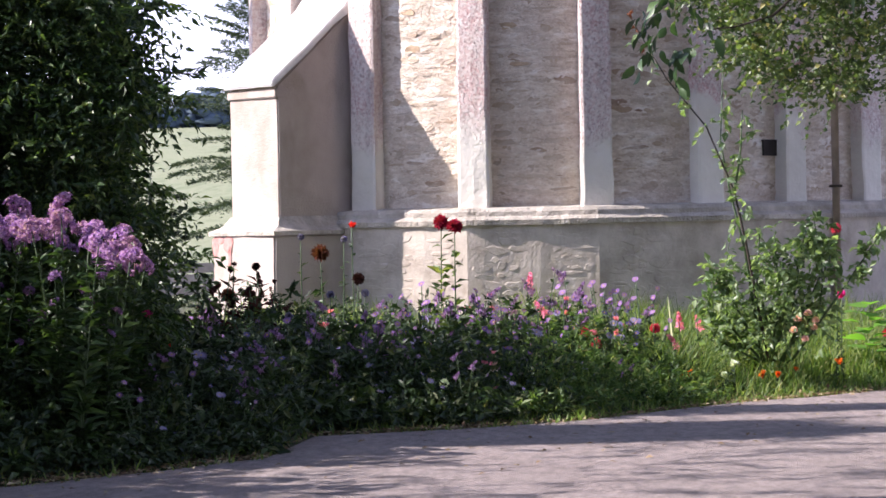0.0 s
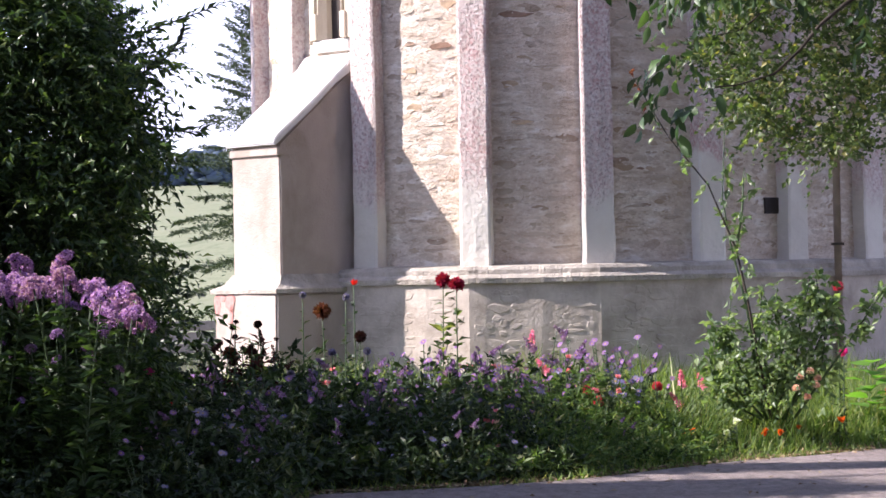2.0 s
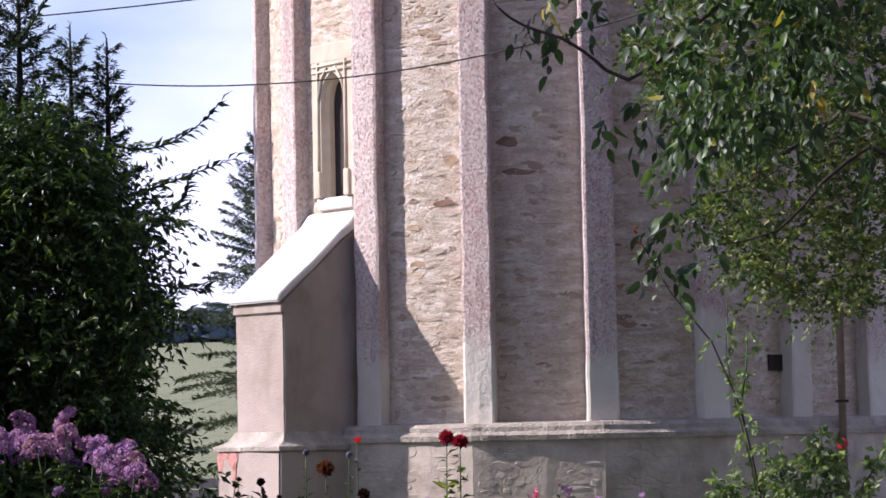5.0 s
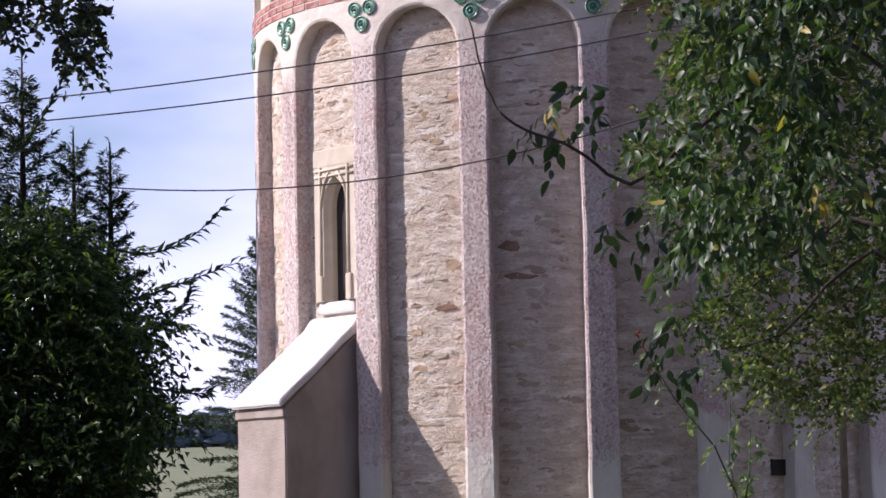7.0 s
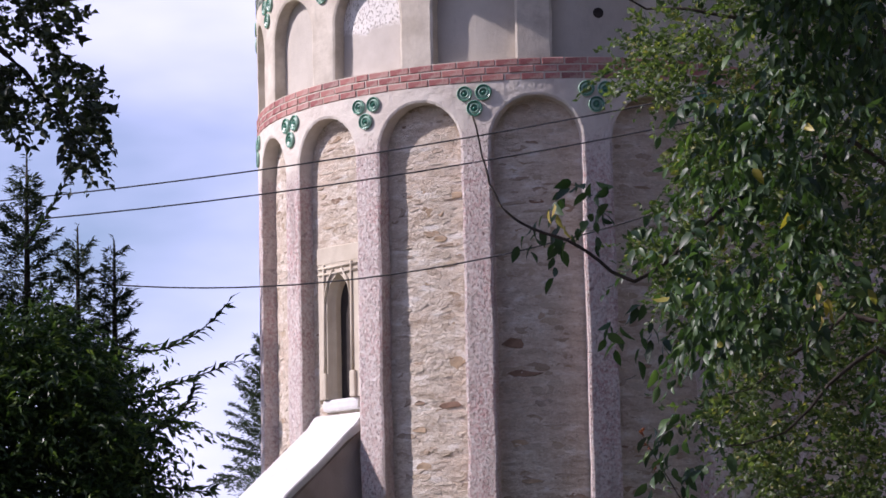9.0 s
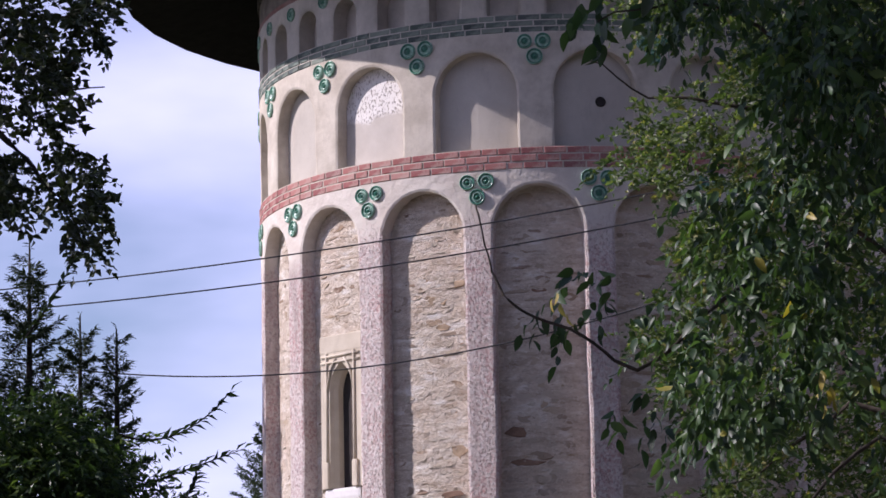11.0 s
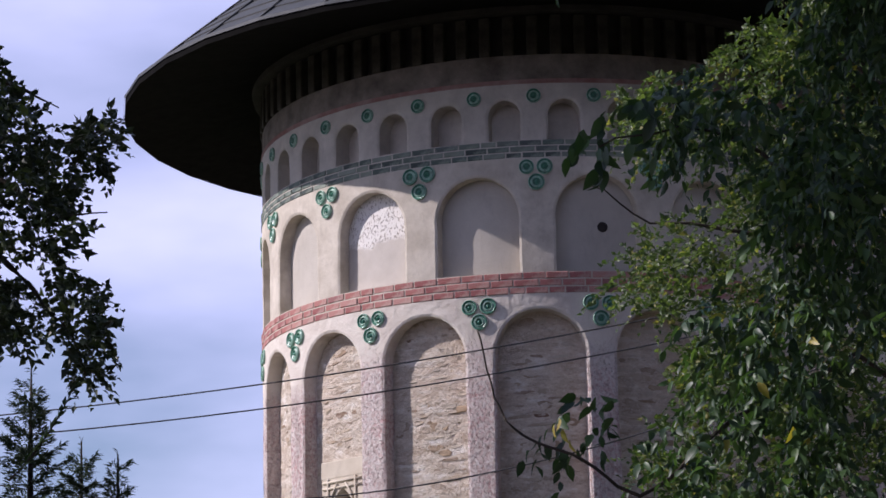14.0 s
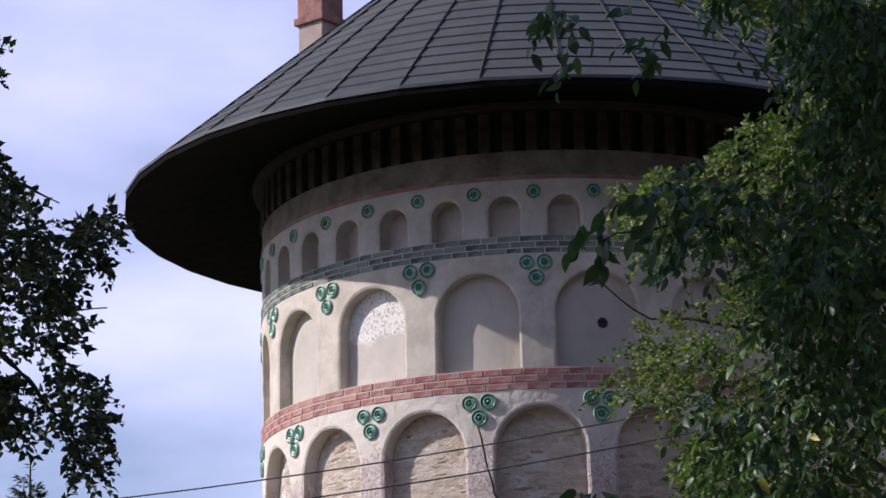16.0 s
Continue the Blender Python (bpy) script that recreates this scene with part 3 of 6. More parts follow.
butt = cpart("buttress", mesh("buttress", [], []), "low sloping buttress with white cement cap")
cpart("shaft", prism("shaft", [(3.2, 1.6), (4.42, 1.6), (4.42, 3.12), (3.3, 4.02), (3.2, 4.02)], 0.42, BUTTRESS, 0.015, 0.012), "rendered buttress shaft", butt)
cpart("foot", prism("foot", [(3.2, -0.2), (4.60, -0.2), (4.60, 1.50), (3.2, 1.50)], 0.55, BUTTRESS, 0.02, 0.02), "wider rendered foot of the buttress", butt)
cpart("cap", prism("cap", [(3.25, 4.03), (3.6, 3.80), (4.0, 3.47), (4.47, 3.10), (4.50, 3.115), (4.505, 3.155), (4.47, 3.20), (4.0, 3.575), (3.6, 3.90), (3.45, 4.02), (3.40, 4.08), (3.34, 4.15), (3.25, 4.18)], 0.437, CEMENT, 0.012, 0.008), "smooth white cement cap", butt)
cpart("moulding", prism("moulding", [(4.25, 2.99), (4.45, 2.99), (4.45, 3.02), (4.45, 3.08), (4.25, 3.10)], 0.428, BUTTRESS, 0.01), "small moulding under the cap", butt)
steps = [(0.0, 0.58, 4.63, 1.495), (0.3, 0.58, 4.635, 1.54), (0.5, 0.52, 4.55, 1.575), (0.7, 0.49, 4.50, 1.60), (1.0, 0.43, 4.435, 1.70)]
sv, sf = [], []
for _, h, r, z in steps:
    sv += [along(-h, 3.2, z), along(-h, r, z), along(h, r, z), along(h, 3.2, z)]
for i in range(len(steps) - 1):
    for j in range(3):
        sf.append((4 * i + j, 4 * i + j + 1, 4 * i + j + 5, 4 * i + j + 4))
cpart("shoulder", mesh("shoulder", sv, sf, LEDGE), "moulded stone shoulder of the buttress", butt)
# worn red paint left on the shoulder
for i, (u, zz, w, h) in enumerate(((-0.49, 1.40, 0.11, 0.30), (-0.26, 1.42, 0.17, 0.26), (-0.24, 1.28, 0.06, 0.32), (-0.40, 1.46, 0.12, 0.10))):
    vs = []
    for j in range(14):
        q = 2 * math.pi * j / 14
        s = 1 + 0.3 * noise.noise(Vector((i * 5 + math.cos(q), math.sin(q), 0)))
        vs.append(along(u + w * 0.5 * math.cos(q) * s, 4.608, zz + h * 0.5 * math.sin(q) * s * (1.0 if math.sin(q) < 0 else 0.6)))
    cpart("paint_stain", mesh("paint_stain", vs, [tuple(range(14))], PAINT_RED), "faded red paint stain", butt)


# ---- the pointed window ----
win = tagged(new("window_1"), kind="structure", label="narrow pointed window in a cream stone surround", category="window")
win.matrix_world = facing(WIN, NICHE + 0.045, SILL)


def lancet(half, spring, n=8):
    """The right half of a pointed arch, from the springing to the point."""
    rad = half * 2.1
    cx = half - rad
    top = math.acos(-cx / rad)
    return [(cx + rad * math.cos(top * i / n), spring + rad * math.sin(top * i / n)) for i in range(n + 1)]


def surround():
    half, spring, w, h0, h1 = 0.175, 1.10, 0.345, -0.04, 1.56
    right = [(half, 0.0), (half, spring * 0.5)] + lancet(half, spring)
    outline = right + [(-x, z) for x, z in right[::-1][1:]]
    verts, faces = [], []
    n = len(outline)
    for (x, z) in outline:
        ox = math.copysign(w, x) if abs(x) > 1e-6 else 0
        oz = z if z < spring else h1 if abs(x) < 0.10 else z + (h1 - spring) * (z - spring) / 0.3
        oz = min(h1, oz)
        verts += [(ox if z < spring + 0.2 else x * w / half, -0.02, oz), (x * 1.12, -0.02, z + 0.012), (x, 0.03, z), (x * 0.84, 0.07, z - 0.02), (x * 0.82, 0.14, z - 0.03)]
    for i in range(n - 1):
        for j in range(4):
            a, b = i * 5 + j, (i + 1) * 5 + j
            faces.append((a, b, b + 1, a + 1))
    # the outer edge runs back into the wall
    m = len(verts)
    ring_pts = [(w, h0), (w, h1), (-w, h1), (-w, h0)]
    for x, z in ring_pts:
        verts += [(x, -0.018, z), (x, 0.10, z)]
    for i in range(3):
        a = m + 2 * i
        faces.append((a, a + 1, a + 3, a + 2))
    return mesh("window_frame", verts, faces, WINDOW_STONE)


part("window_frame", surround(), win, "cream stone surround with a pointed opening")
part("window_head", box("window_head", 0.72, 0.05, 0.20, WINDOW_STONE, 0.012, (0, 0.0, 1.54)), win, "flat cream plaster panel over the window")
for s in (-1, 1):
    part("window_jamb", box("window_jamb", 0.14, 0.10, 1.54, WINDOW_STONE, 0.01, (s * 0.275, 0.035, 0.0)), win)
    part("rod", tube("rod", [(s * 0.235, -0.03, 0.30), (s * 0.235, -0.03, 1.54)], [0.016, 0.016], WINDOW_STONE), win, "thin carved stone rod")
    part("rod", tube("rod", [(s * 0.235, -0.03, 1.08), (s * 0.17, -0.035, 1.34), (s * 0.07, -0.035, 1.47)], [0.013] * 3, WINDOW_STONE), win, "thin carved stone rod")
    part("rod_base", box("rod_base", 0.09, 0.07, 0.30, WINDOW_STONE, 0.02, (s * 0.245, -0.02, 0.0)), win)
for z in (1.43, 1.50):
    part("rod", tube("rod", [(-0.33, -0.03, z), (0.33, -0.03, z)], [0.014, 0.014], WINDOW_STONE), win, "thin carved stone rod")
part("window_sill", box("window_sill", 0.62, 0.26, 0.14, CEMENT, 0.04, (0, 0.11, -0.14)), win, "white cement sill")
part("pane", box("pane", 0.46, 0.02, 1.55, DARK, 0.0, (0, 0.152, 0.0)), win, "dark unlit pane")
part("shutter_frame", box("shutter_frame", 0.035, 0.04, 1.4, OLD_WOOD, 0.006, (0.03, 0.135, 0.0)), win, "dark wooden upright")

# putlog hole, small round hole and the downpipe
part("putlog_hole", box("putlog_hole", 0.24, 0.10, 0.18, DARK, 0.0), church, "dark square putlog hole", None).matrix_basis = Matrix.Translation(-AXIS) @ facing(47.4, NICHE - 0.008, 2.27)
part("round_hole", lathe("round_hole", [(0.06, 0.0), (0.055, 0.01), (0.04, 0.006), (0.0, 0.004)], DARK, 14), church, "small dark round hole", None).matrix_basis = Matrix.Translation(-AXIS) @ facing(9.0, UPPER + 0.006, 8.47)
PIPE_AT = (0.1487 * 29.9, 29.9)
pipe = tagged(empty("downpipe", *PIPE_AT, 0), "thin brown painted downpipe fixed to the church wall", "downpipe")
part("pipe", tube("pipe", [(0, 0, 0.3), (0, 0, 10.4), (0.1, -0.5, 10.65)], [0.045] * 3, PIPE, 10), pipe)
for z in (1.9, 4.4, 6.9, 9.4):
    part("bracket", box("bracket", 0.13, 0.13, 0.03, OLD_WOOD, 0.004, (0, 0, z)), pipe)


# ---- ground ----
def edge_y(x):
    """Where the path gives way to the flower bed."""
    knots = ((-9, 15.5), (-4, 16.2), (-2.8, 16.7), (-2.0, 17.5), (-1.25, 18.4), (-1.05, 20.2), (0.04, 20.6), (0.95, 21.1), (2.2, 22.6), (4.0, 24.1), (9, 27.5), (30, 38))
    for (x0, y0), (x1, y1) in zip(knots[:-1], knots[1:]):
        if x <= x1:
            return y0 + (y1 - y0) * max(0, (x - x0)) / (x1 - x0)
    return knots[-1][1]


def ground_z(x, y):
    d = y - edge_y(x)
    rise = 0.40 * min(1, max(0, (d - 0.05) / 6.0)) if d > 0 else 0
    hump = 0.05 * noise.noise(Vector((x * 0.8, y * 0.8, 0))) * min(1, max(0, d))
    far = min(280, max(0, y - 60)) * 0.0505
    return rise + hump + far


def mat_ground():
    m = Mat("soil and dry grass", 0.95)
    near = m.ramp(m.noise(7, 6, 0.65), [(0.3, (0.035, 0.028, 0.018)), (0.55, (0.06, 0.065, 0.025)), (0.75, (0.09, 0.10, 0.035))])
    return m.colour(near).bump(m.noise(14, 5), 0.8, 0.05).m


def mat_field():
    m = Mat("dry meadow", 0.95)
    c = m.ramp(m.noise(0.9, 6, 0.7, m.where(1, 0.12, 1)), [(0.34, (0.11, 0.14, 0.06)), (0.5, (0.185, 0.195, 0.105)), (0.66, (0.13, 0.16, 0.075))])
    return m.colour(c).m


def mat_asphalt():
    m = Mat("worn asphalt path", 0.9)
    c = m.ramp(m.noise(1.1, 6, 0.65), [(0.3, (0.27, 0.217, 0.203)), (0.7, (0.385, 0.318, 0.298))])
    c = m.mix(m.ramp(m.noise(70, 4, 0.8), [(0.45, 0.0), (0.75, 0.5)]), c, (0.46, 0.40, 0.375))
    c = m.mix(m.ramp(m.noise(11, 6, 0.75, m.where(1, 0.35, 1)), [(0.40, 0.55), (0.58, 0.0)]), c, (0.15, 0.13, 0.125))
    c = m.mix(m.ramp(m.noise(16, 5, 0.8, m.where(1, 0.4, 1)), [(0.60, 0.0), (0.72, 0.6)]), c, (0.40, 0.37, 0.35))
    return m.colour(c).bump(m.mix(0.4, m.noise(60, 4, 0.7), m.noise(9, 6, 0.7)), 1.0, 0.06).m


xs = sorted(set([-1500, -700, -300, -150, -80, -45, -25, 25, 45, 80, 150, 300, 700, 1500] + [round(-16 + i * 0.5, 2) for i in range(65)]))
ys = sorted(set([-1500, -600, -200, -60, -20, -5, 60, 75, 90, 120, 170, 250, 340, 400, 800, 2500] + [round(4 + i * 0.5, 2) for i in range(84)]))
gv = [(x, y, ground_z(x, y) - 0.02) for y in ys for x in xs]
gf, nx = [], len(xs)
for j in range(len(ys) - 1):
    for i in range(nx - 1):
        gf.append((j * nx + i, j * nx + i + 1, (j + 1) * nx + i + 1, (j + 1) * nx + i))
gme = mesh("ground", gv, gf, mat_ground(), True)
gme.materials.append(mat_field())
for p in gme.polygons:
    p.material_index = 1 if p.center.y > 44 else 0
tagged(new("ground", gme), "dark garden soil running into a dry meadow", "ground", kind="structure")
pv, pf = [], []
pxs = [-60, -30, -16] + [round(-9 + i * 0.25, 2) for i in range(90)] + [16, 22, 30]
for i, x in enumerate(pxs):
    y = edge_y(x) + 0.10 * noise.noise(Vector((x * 1.7, 0, 4))) + 0.05 * noise.noise(Vector((x * 6, 0, 1)))
    pv += [(x, -30, 0.004), (x, 8, 0.004), (x, y - 0.25, 0.004), (x, y, -0.012)]
    if i:
        n = 4 * i
        for j in range(3):
            pf.append((n - 4 + j, n + j, n + j + 1, n - 3 + j))
tagged(new("path", mesh("path", pv, pf, mat_asphalt())), "worn grey asphalt path beside the flower bed", "path", kind="structure")


# ---- rubble stones proud of the mortar ----
def lay_stones():
    rng = random.Random(11)
    kinds = {}
    for size in range(24):
        w, h = rng.choice((0.09, 0.13, 0.17, 0.22, 0.3)) * rng.uniform(0.8, 1.2), rng.choice((0.035, 0.05, 0.065, 0.085, 0.11)) * rng.uniform(0.85, 1.15)
        v, f = stone_shape(w, h, rng.uniform(0.008, 0.018), rng)
        kinds[size] = (w, h, v, f, mesh("stone", v, f, STONE_PIECE))
    rest_v, rest_f, pieces = [], [], 0
    low_v, low_f = [], []

    def put(a, r, z, kind, alone, squeeze=1.0):
        nonlocal pieces
        w, h, v, f, me = kinds[kind]
        m = facing(a, r, z) @ Matrix.Rotation(radians(rng.uniform(-5, 5)), 4, "Y") @ Matrix.Diagonal((squeeze, 1, squeeze, 1))
        if alone and pieces < 300:
            pieces += 1
            ob = new("stone", me)
            ob.parent, ob.matrix_basis = core, m
        else:
            n = len(rest_v)
            rest_v.extend(tuple(m @ Vector(q)) for q in v)
            rest_f.extend(tuple(n + i for i in q) for q in f)

    for k in range(-2, 6):
        mid = FIRST + (k + 0.5) * BAY
        z = 1.82
        while z < 7.44:
            h = rng.uniform(0.06, 0.11)
            a = mid - HALF + rng.uniform(0, 1)
            room = HALF if z < 7.0 else math.sqrt(max(0.0, (HALF / DEG) ** 2 - (z - 7.02) ** 2)) * DEG
            while a < mid + HALF:
                kind = rng.randrange(24)
                w = kinds[kind][0] * DEG
                c = a + w / 2
                inside = abs(c - mid) + w / 2 < room - 0.2
                window = k == 0 and abs(c - WIN) < 6.5 + w / 2 and 4.1 < z < 6.15
                if inside and not window and rng.random() < 0.74:
                    put(c, NICHE + 0.003, z + h / 2 + rng.uniform(-0.025, 0.025), kind, k in (1, 2) and z < 4.0)
                a += w + rng.uniform(0.01, 0.07) * DEG
            z += h
    # plinth, on its flat facets
    for k in range(-1, 5):
        a0 = FIRST + k * BAY - 0.6
        p, q = Vector(at(a0, FOOT / math.cos(radians(BAY / 2)) * 0.992, 0)), Vector(at(a0 + BAY, FOOT / math.cos(radians(BAY / 2)) * 0.992, 0))
        turn = math.atan2((q - p).y, (q - p).x)
        z = 0.35
        while z < 1.46:
            h, s = rng.uniform(0.07, 0.11), rng.uniform(0.03, 0.16)
            while s < (q - p).length - 0.15:
                kind = rng.randrange(24)
                w, hh, v, f, me = kinds[kind]
                if s + w > (q - p).length - 0.03:
                    break
                if rng.random() < (0.3 if k == 0 else 0.85) and not (k == 0 and s < 0.2):
                    c = p + (q - p).normalized() * (s + w / 2)
                    m = Matrix.Translation((c.x, c.y, z + h / 2 + rng.uniform(-0.025, 0.025))) @ Matrix.Rotation(turn + rng.uniform(-0.02, 0.02), 4, "Z") @ Matrix.Rotation(rng.uniform(-0.05, 0.05), 4, "Y") @ Matrix.Diagonal((1, 0.34, 1.0, 1))
                    n = len(low_v)
                    low_v.extend(tuple(m @ Vector(x)) for x in v)
                    low_f.extend(tuple(n + i for i in x) for x in f)
                s += w + 0.025
            z += h
    tagged(cpart("rubble", mesh("rubble", rest_v, rest_f, STONE), "flat field stones bedded in mortar"), kind="stuff")
    tagged(cpart("rubble", mesh("rubble", low_v, low_f, PLINTH), "flat plinth stones washed over with render"), kind="stuff")


lay_stones()


def rough_face(k):
    """The smeared mortar of one niche: an uneven skin with long flat ridges where stones lie under it."""
    mid = FIRST + (k + 0.5) * BAY
    na, nz = 44, 230
    top = 7.54
    verts, faces, keep = [], [], {}
    for i in range(na + 1):
        a = mid - HALF - 0.3 + (2 * HALF + 0.6) * i / na
        for j in range(nz + 1):
            z = 1.73 + (top - 1.73) * j / nz
            x = a / DEG
            h = 0.010 * noise.noise(Vector((x * 3.0, z * 11, k))) + 0.009 * noise.noise(Vector((x * 8, z * 24, k + 5))) + 0.006 * noise.noise(Vector((x * 26, z * 40, k + 9)))
            keep[i, j] = len(verts)
            verts.append(at(a, NICHE + 0.012 + h, z))
    for i in range(na):
        for j in range(nz):
            a = mid - HALF - 0.3 + (2 * HALF + 0.6) * (i + 0.5) / na
            z = 1.73 + (top - 1.73) * (j + 0.5) / nz
            if k == 0 and abs(a - WIN) < 3.4 and SILL < z < HEAD:
                continue
            faces.append((keep[i, j], keep[i + 1, j], keep[i + 1, j + 1], keep[i, j + 1]))
    cpart("niche_face", mesh("niche_face", verts, faces, MORTAR, True), "uneven lime mortar smeared over rubble stone")


for k in range(-2, 6):
    rough_face(k)

# a few broad brown stones that stand out
BROWN = mat_plain("dark brown stone", (0.26, 0.165, 0.115), 0.9, 0, 0.3, 12, 0.2, 0.6)
OCHRE = mat_plain("ochre field stone", (0.45, 0.335, 0.225), 0.9, 0, 0.3, 12, 0.2, 0.6)
rng = random.Random(2)
for i, (a, z, w, h) in enumerate(((-7.2, 4.47, 0.42, 0.10), (-28.0, 3.9, 0.2, 0.08), (-6.0, 3.3, 0.26, 0.06), (-23.4, 6.31, 0.26, 0.13), (-19.4, 6.5, 0.16, 0.12), (-8.6, 4.8, 0.28, 0.12), (-19.7, 4.62, 0.17, 0.2), (-21.3, 4.16, 0.3, 0.09), (-22.9, 6.01, 0.2, 0.08), (-8.2, 3.71, 0.2, 0.09), (-3.8, 6.36, 0.22, 0.06), (-27.0, 3.5, 0.22, 0.1))):
    v, f = stone_shape(w, h, 0.016, rng)
    ob = new("stone", mesh("stone", v, f, BROWN if i in (0, 5, 7, 10) else OCHRE))
    ob.parent, ob.matrix_basis = core, facing(a, NICHE + 0.004, z)


# ---- leaves ----
RS = np.random.RandomState(7)


def unit(v):
    return v / np.maximum(np.linalg.norm(v, axis=-1, keepdims=True), 1e-9)


def leaf_mesh(name, pos, way, length, width, mat, fold=0.12, droop=0.15, spread=0.7, round_=False):
    """Many folded leaves: each starts at pos, points along way and is turned by chance about it."""
    n = len(pos)
    way = unit(way)
    side = unit(np.cross(way, RS.normal(size=(n, 3)) * spread + np.array([0, 0, 1.0])))
    up = np.cross(side, way)
    L, W = np.broadcast_to(length, n)[:, None], np.broadcast_to(width, n)[:, None]
    if round_:
        v = np.empty((n, 11, 3))
        v[:, 0], v[:, 10] = pos, pos + way * L - up * L * droop * 1.6
        for i, (t, w) in enumerate(((0.2, 0.36), (0.46, 0.5), (0.75, 0.33))):
            mid = pos + way * L * t - up * L * droop * 1.6 * t ** 2
            wave = up * L * fold * w * RS.uniform(0.3, 1.3, (n, 1))
            v[:, 1 + 3 * i], v[:, 2 + 3 * i], v[:, 3 + 3 * i] = mid + side * W * w + wave, mid, mid - side * W * w + wave
        f = []
        for b in range(0, 11 * n, 11):
            f += [(b, b + 2, b + 1), (b, b + 3, b + 2), (b + 7, b + 8, b + 10), (b + 8, b + 9, b + 10)]
            for q in (1, 2, 4, 5):
                f.append((b + q, b + q + 1, b + q + 4, b + q + 3))
        return mesh(name, v.reshape(-1, 3), f, mat, True)
    v = np.empty((n, 5, 3))
    v[:, 0] = pos
    v[:, 1] = pos + way * L * 0.42 + side * W * 0.5 + up * L * fold
    v[:, 2] = pos + way * L * 0.42 - side * W * 0.5 + up * L * fold
    v[:, 3] = pos + way * L * 0.48
    v[:, 4] = pos + way * L - up * L * droop
    b = np.arange(n)[:, None, None] * 5
    f = (np.array([[0, 3, 1], [3, 4, 1], [0, 2, 3], [3, 2, 4]])[None] + b).reshape(-1, 3)
    return mesh(name, v.reshape(-1, 3), f, mat)


def twig_leaves(start, way, size, count, reach):
    """Leaves set along drooping twigs; gives pos, way and length arrays."""
    n = len(start)
    t = np.linspace(0.12, 1.0, count)[None, :, None]
    way = unit(way)
    p = start[:, None] + way[:, None] * reach[:, None, None] * t - np.array([0, 0, 1.0]) * (reach[:, None, None] * 0.35 * t ** 2)
    side = unit(np.cross(way, [0, 0, 1.0]) + RS.normal(size=(n, 3)) * 0.25)
    sgn = np.where(np.arange(count) % 2 == 0, 1, -1)[None, :, None]
    d = way[:, None] * 0.7 + side[:, None] * sgn * 0.8 + RS.normal(size=(n, count, 3)) * 0.35 - np.array([0, 0, 0.35])
    ln = size[:, None] * RS.uniform(0.6, 1.15, (n, count))
    return p.reshape(-1, 3), d.reshape(-1, 3), ln.reshape(-1)


def lerp(table, v):
    a = np.array(table)
    return np.interp(v, a[:, 0], a[:, 1])


LEAF = mat_leaf("plum leaves", [(0.0, (0.019, 0.040, 0.017)), (0.5, (0.036, 0.072, 0.027)), (0.85, (0.065, 0.12, 0.040)), (0.988, (0.10, 0.16, 0.05)), (1.0, (0.36, 0.29, 0.05))], 0.3, 0.46, False, 0.45)
LEAF_SMALL = mat_leaf("small tree leaves", [(0.0, (0.032, 0.054, 0.021)), (0.5, (0.072, 0.110, 0.040)), (0.9, (0.145, 0.185, 0.072)), (1.0, (0.27, 0.24, 0.085))], 0.38, 0.45)
LEAF_DARK = mat_leaf("dark shrub leaves", [(0.0, (0.017, 0.036, 0.014)), (0.6, (0.042, 0.078, 0.026)), (0.9, (0.095, 0.145, 0.045)), (1.0, (0.16, 0.21, 0.06))], 0.3, 0.36)
YELLOW = mat_leaf("yellowed leaves", [(0.0, (0.22, 0.20, 0.05)), (1.0, (0.38, 0.29, 0.07))], 0.4, 0.45, True)
LEAF_SHOOT = mat_leaf("fresh shrub leaves", [(0.0, (0.04, 0.08, 0.026)), (0.6, (0.09, 0.15, 0.045)), (1.0, (0.19, 0.26, 0.075))], 0.35, 0.38)
LEAF_HIGH = mat_leaf("dark crown leaves", [(0.0, (0.018, 0.027, 0.014)), (0.8, (0.035, 0.052, 0.021)), (1.0, (0.07, 0.09, 0.035))], 0.15, 0.42)
NEEDLE = mat_leaf("spruce needles", [(0.0, (0.020, 0.036, 0.024)), (0.6, (0.045, 0.070, 0.040)), (1.0, (0.085, 0.115, 0.055))], 0.12, 0.55)


def limbs(parent, paths, thick=0.05):
    for i, path in enumerate(paths):
        base = thick if len(path) < 9 else thick * 0.5
        n = len(path)
        pts, rad = [], []
        for j in range(n - 1):
            for q in range(4):
                t = q / 4
                p = Vector(path[j]).lerp(Vector(path[j + 1]), t)
                p += Vector([noise.noise(Vector((p.x * 2 + c * 7, p.y, p.z * 2 + i))) for c in range(3)]) * 0.09 * (1 if j or q else 0)
                pts.append(p)
                rad.append(base * (1 - (j + t) / (n - 1)) ** 1.6 + 0.005)
        pts.append(Vector(path[-1]))
        rad.append(0.005)
        part("limb", tube("limb", pts, rad, BARK, 6), parent)


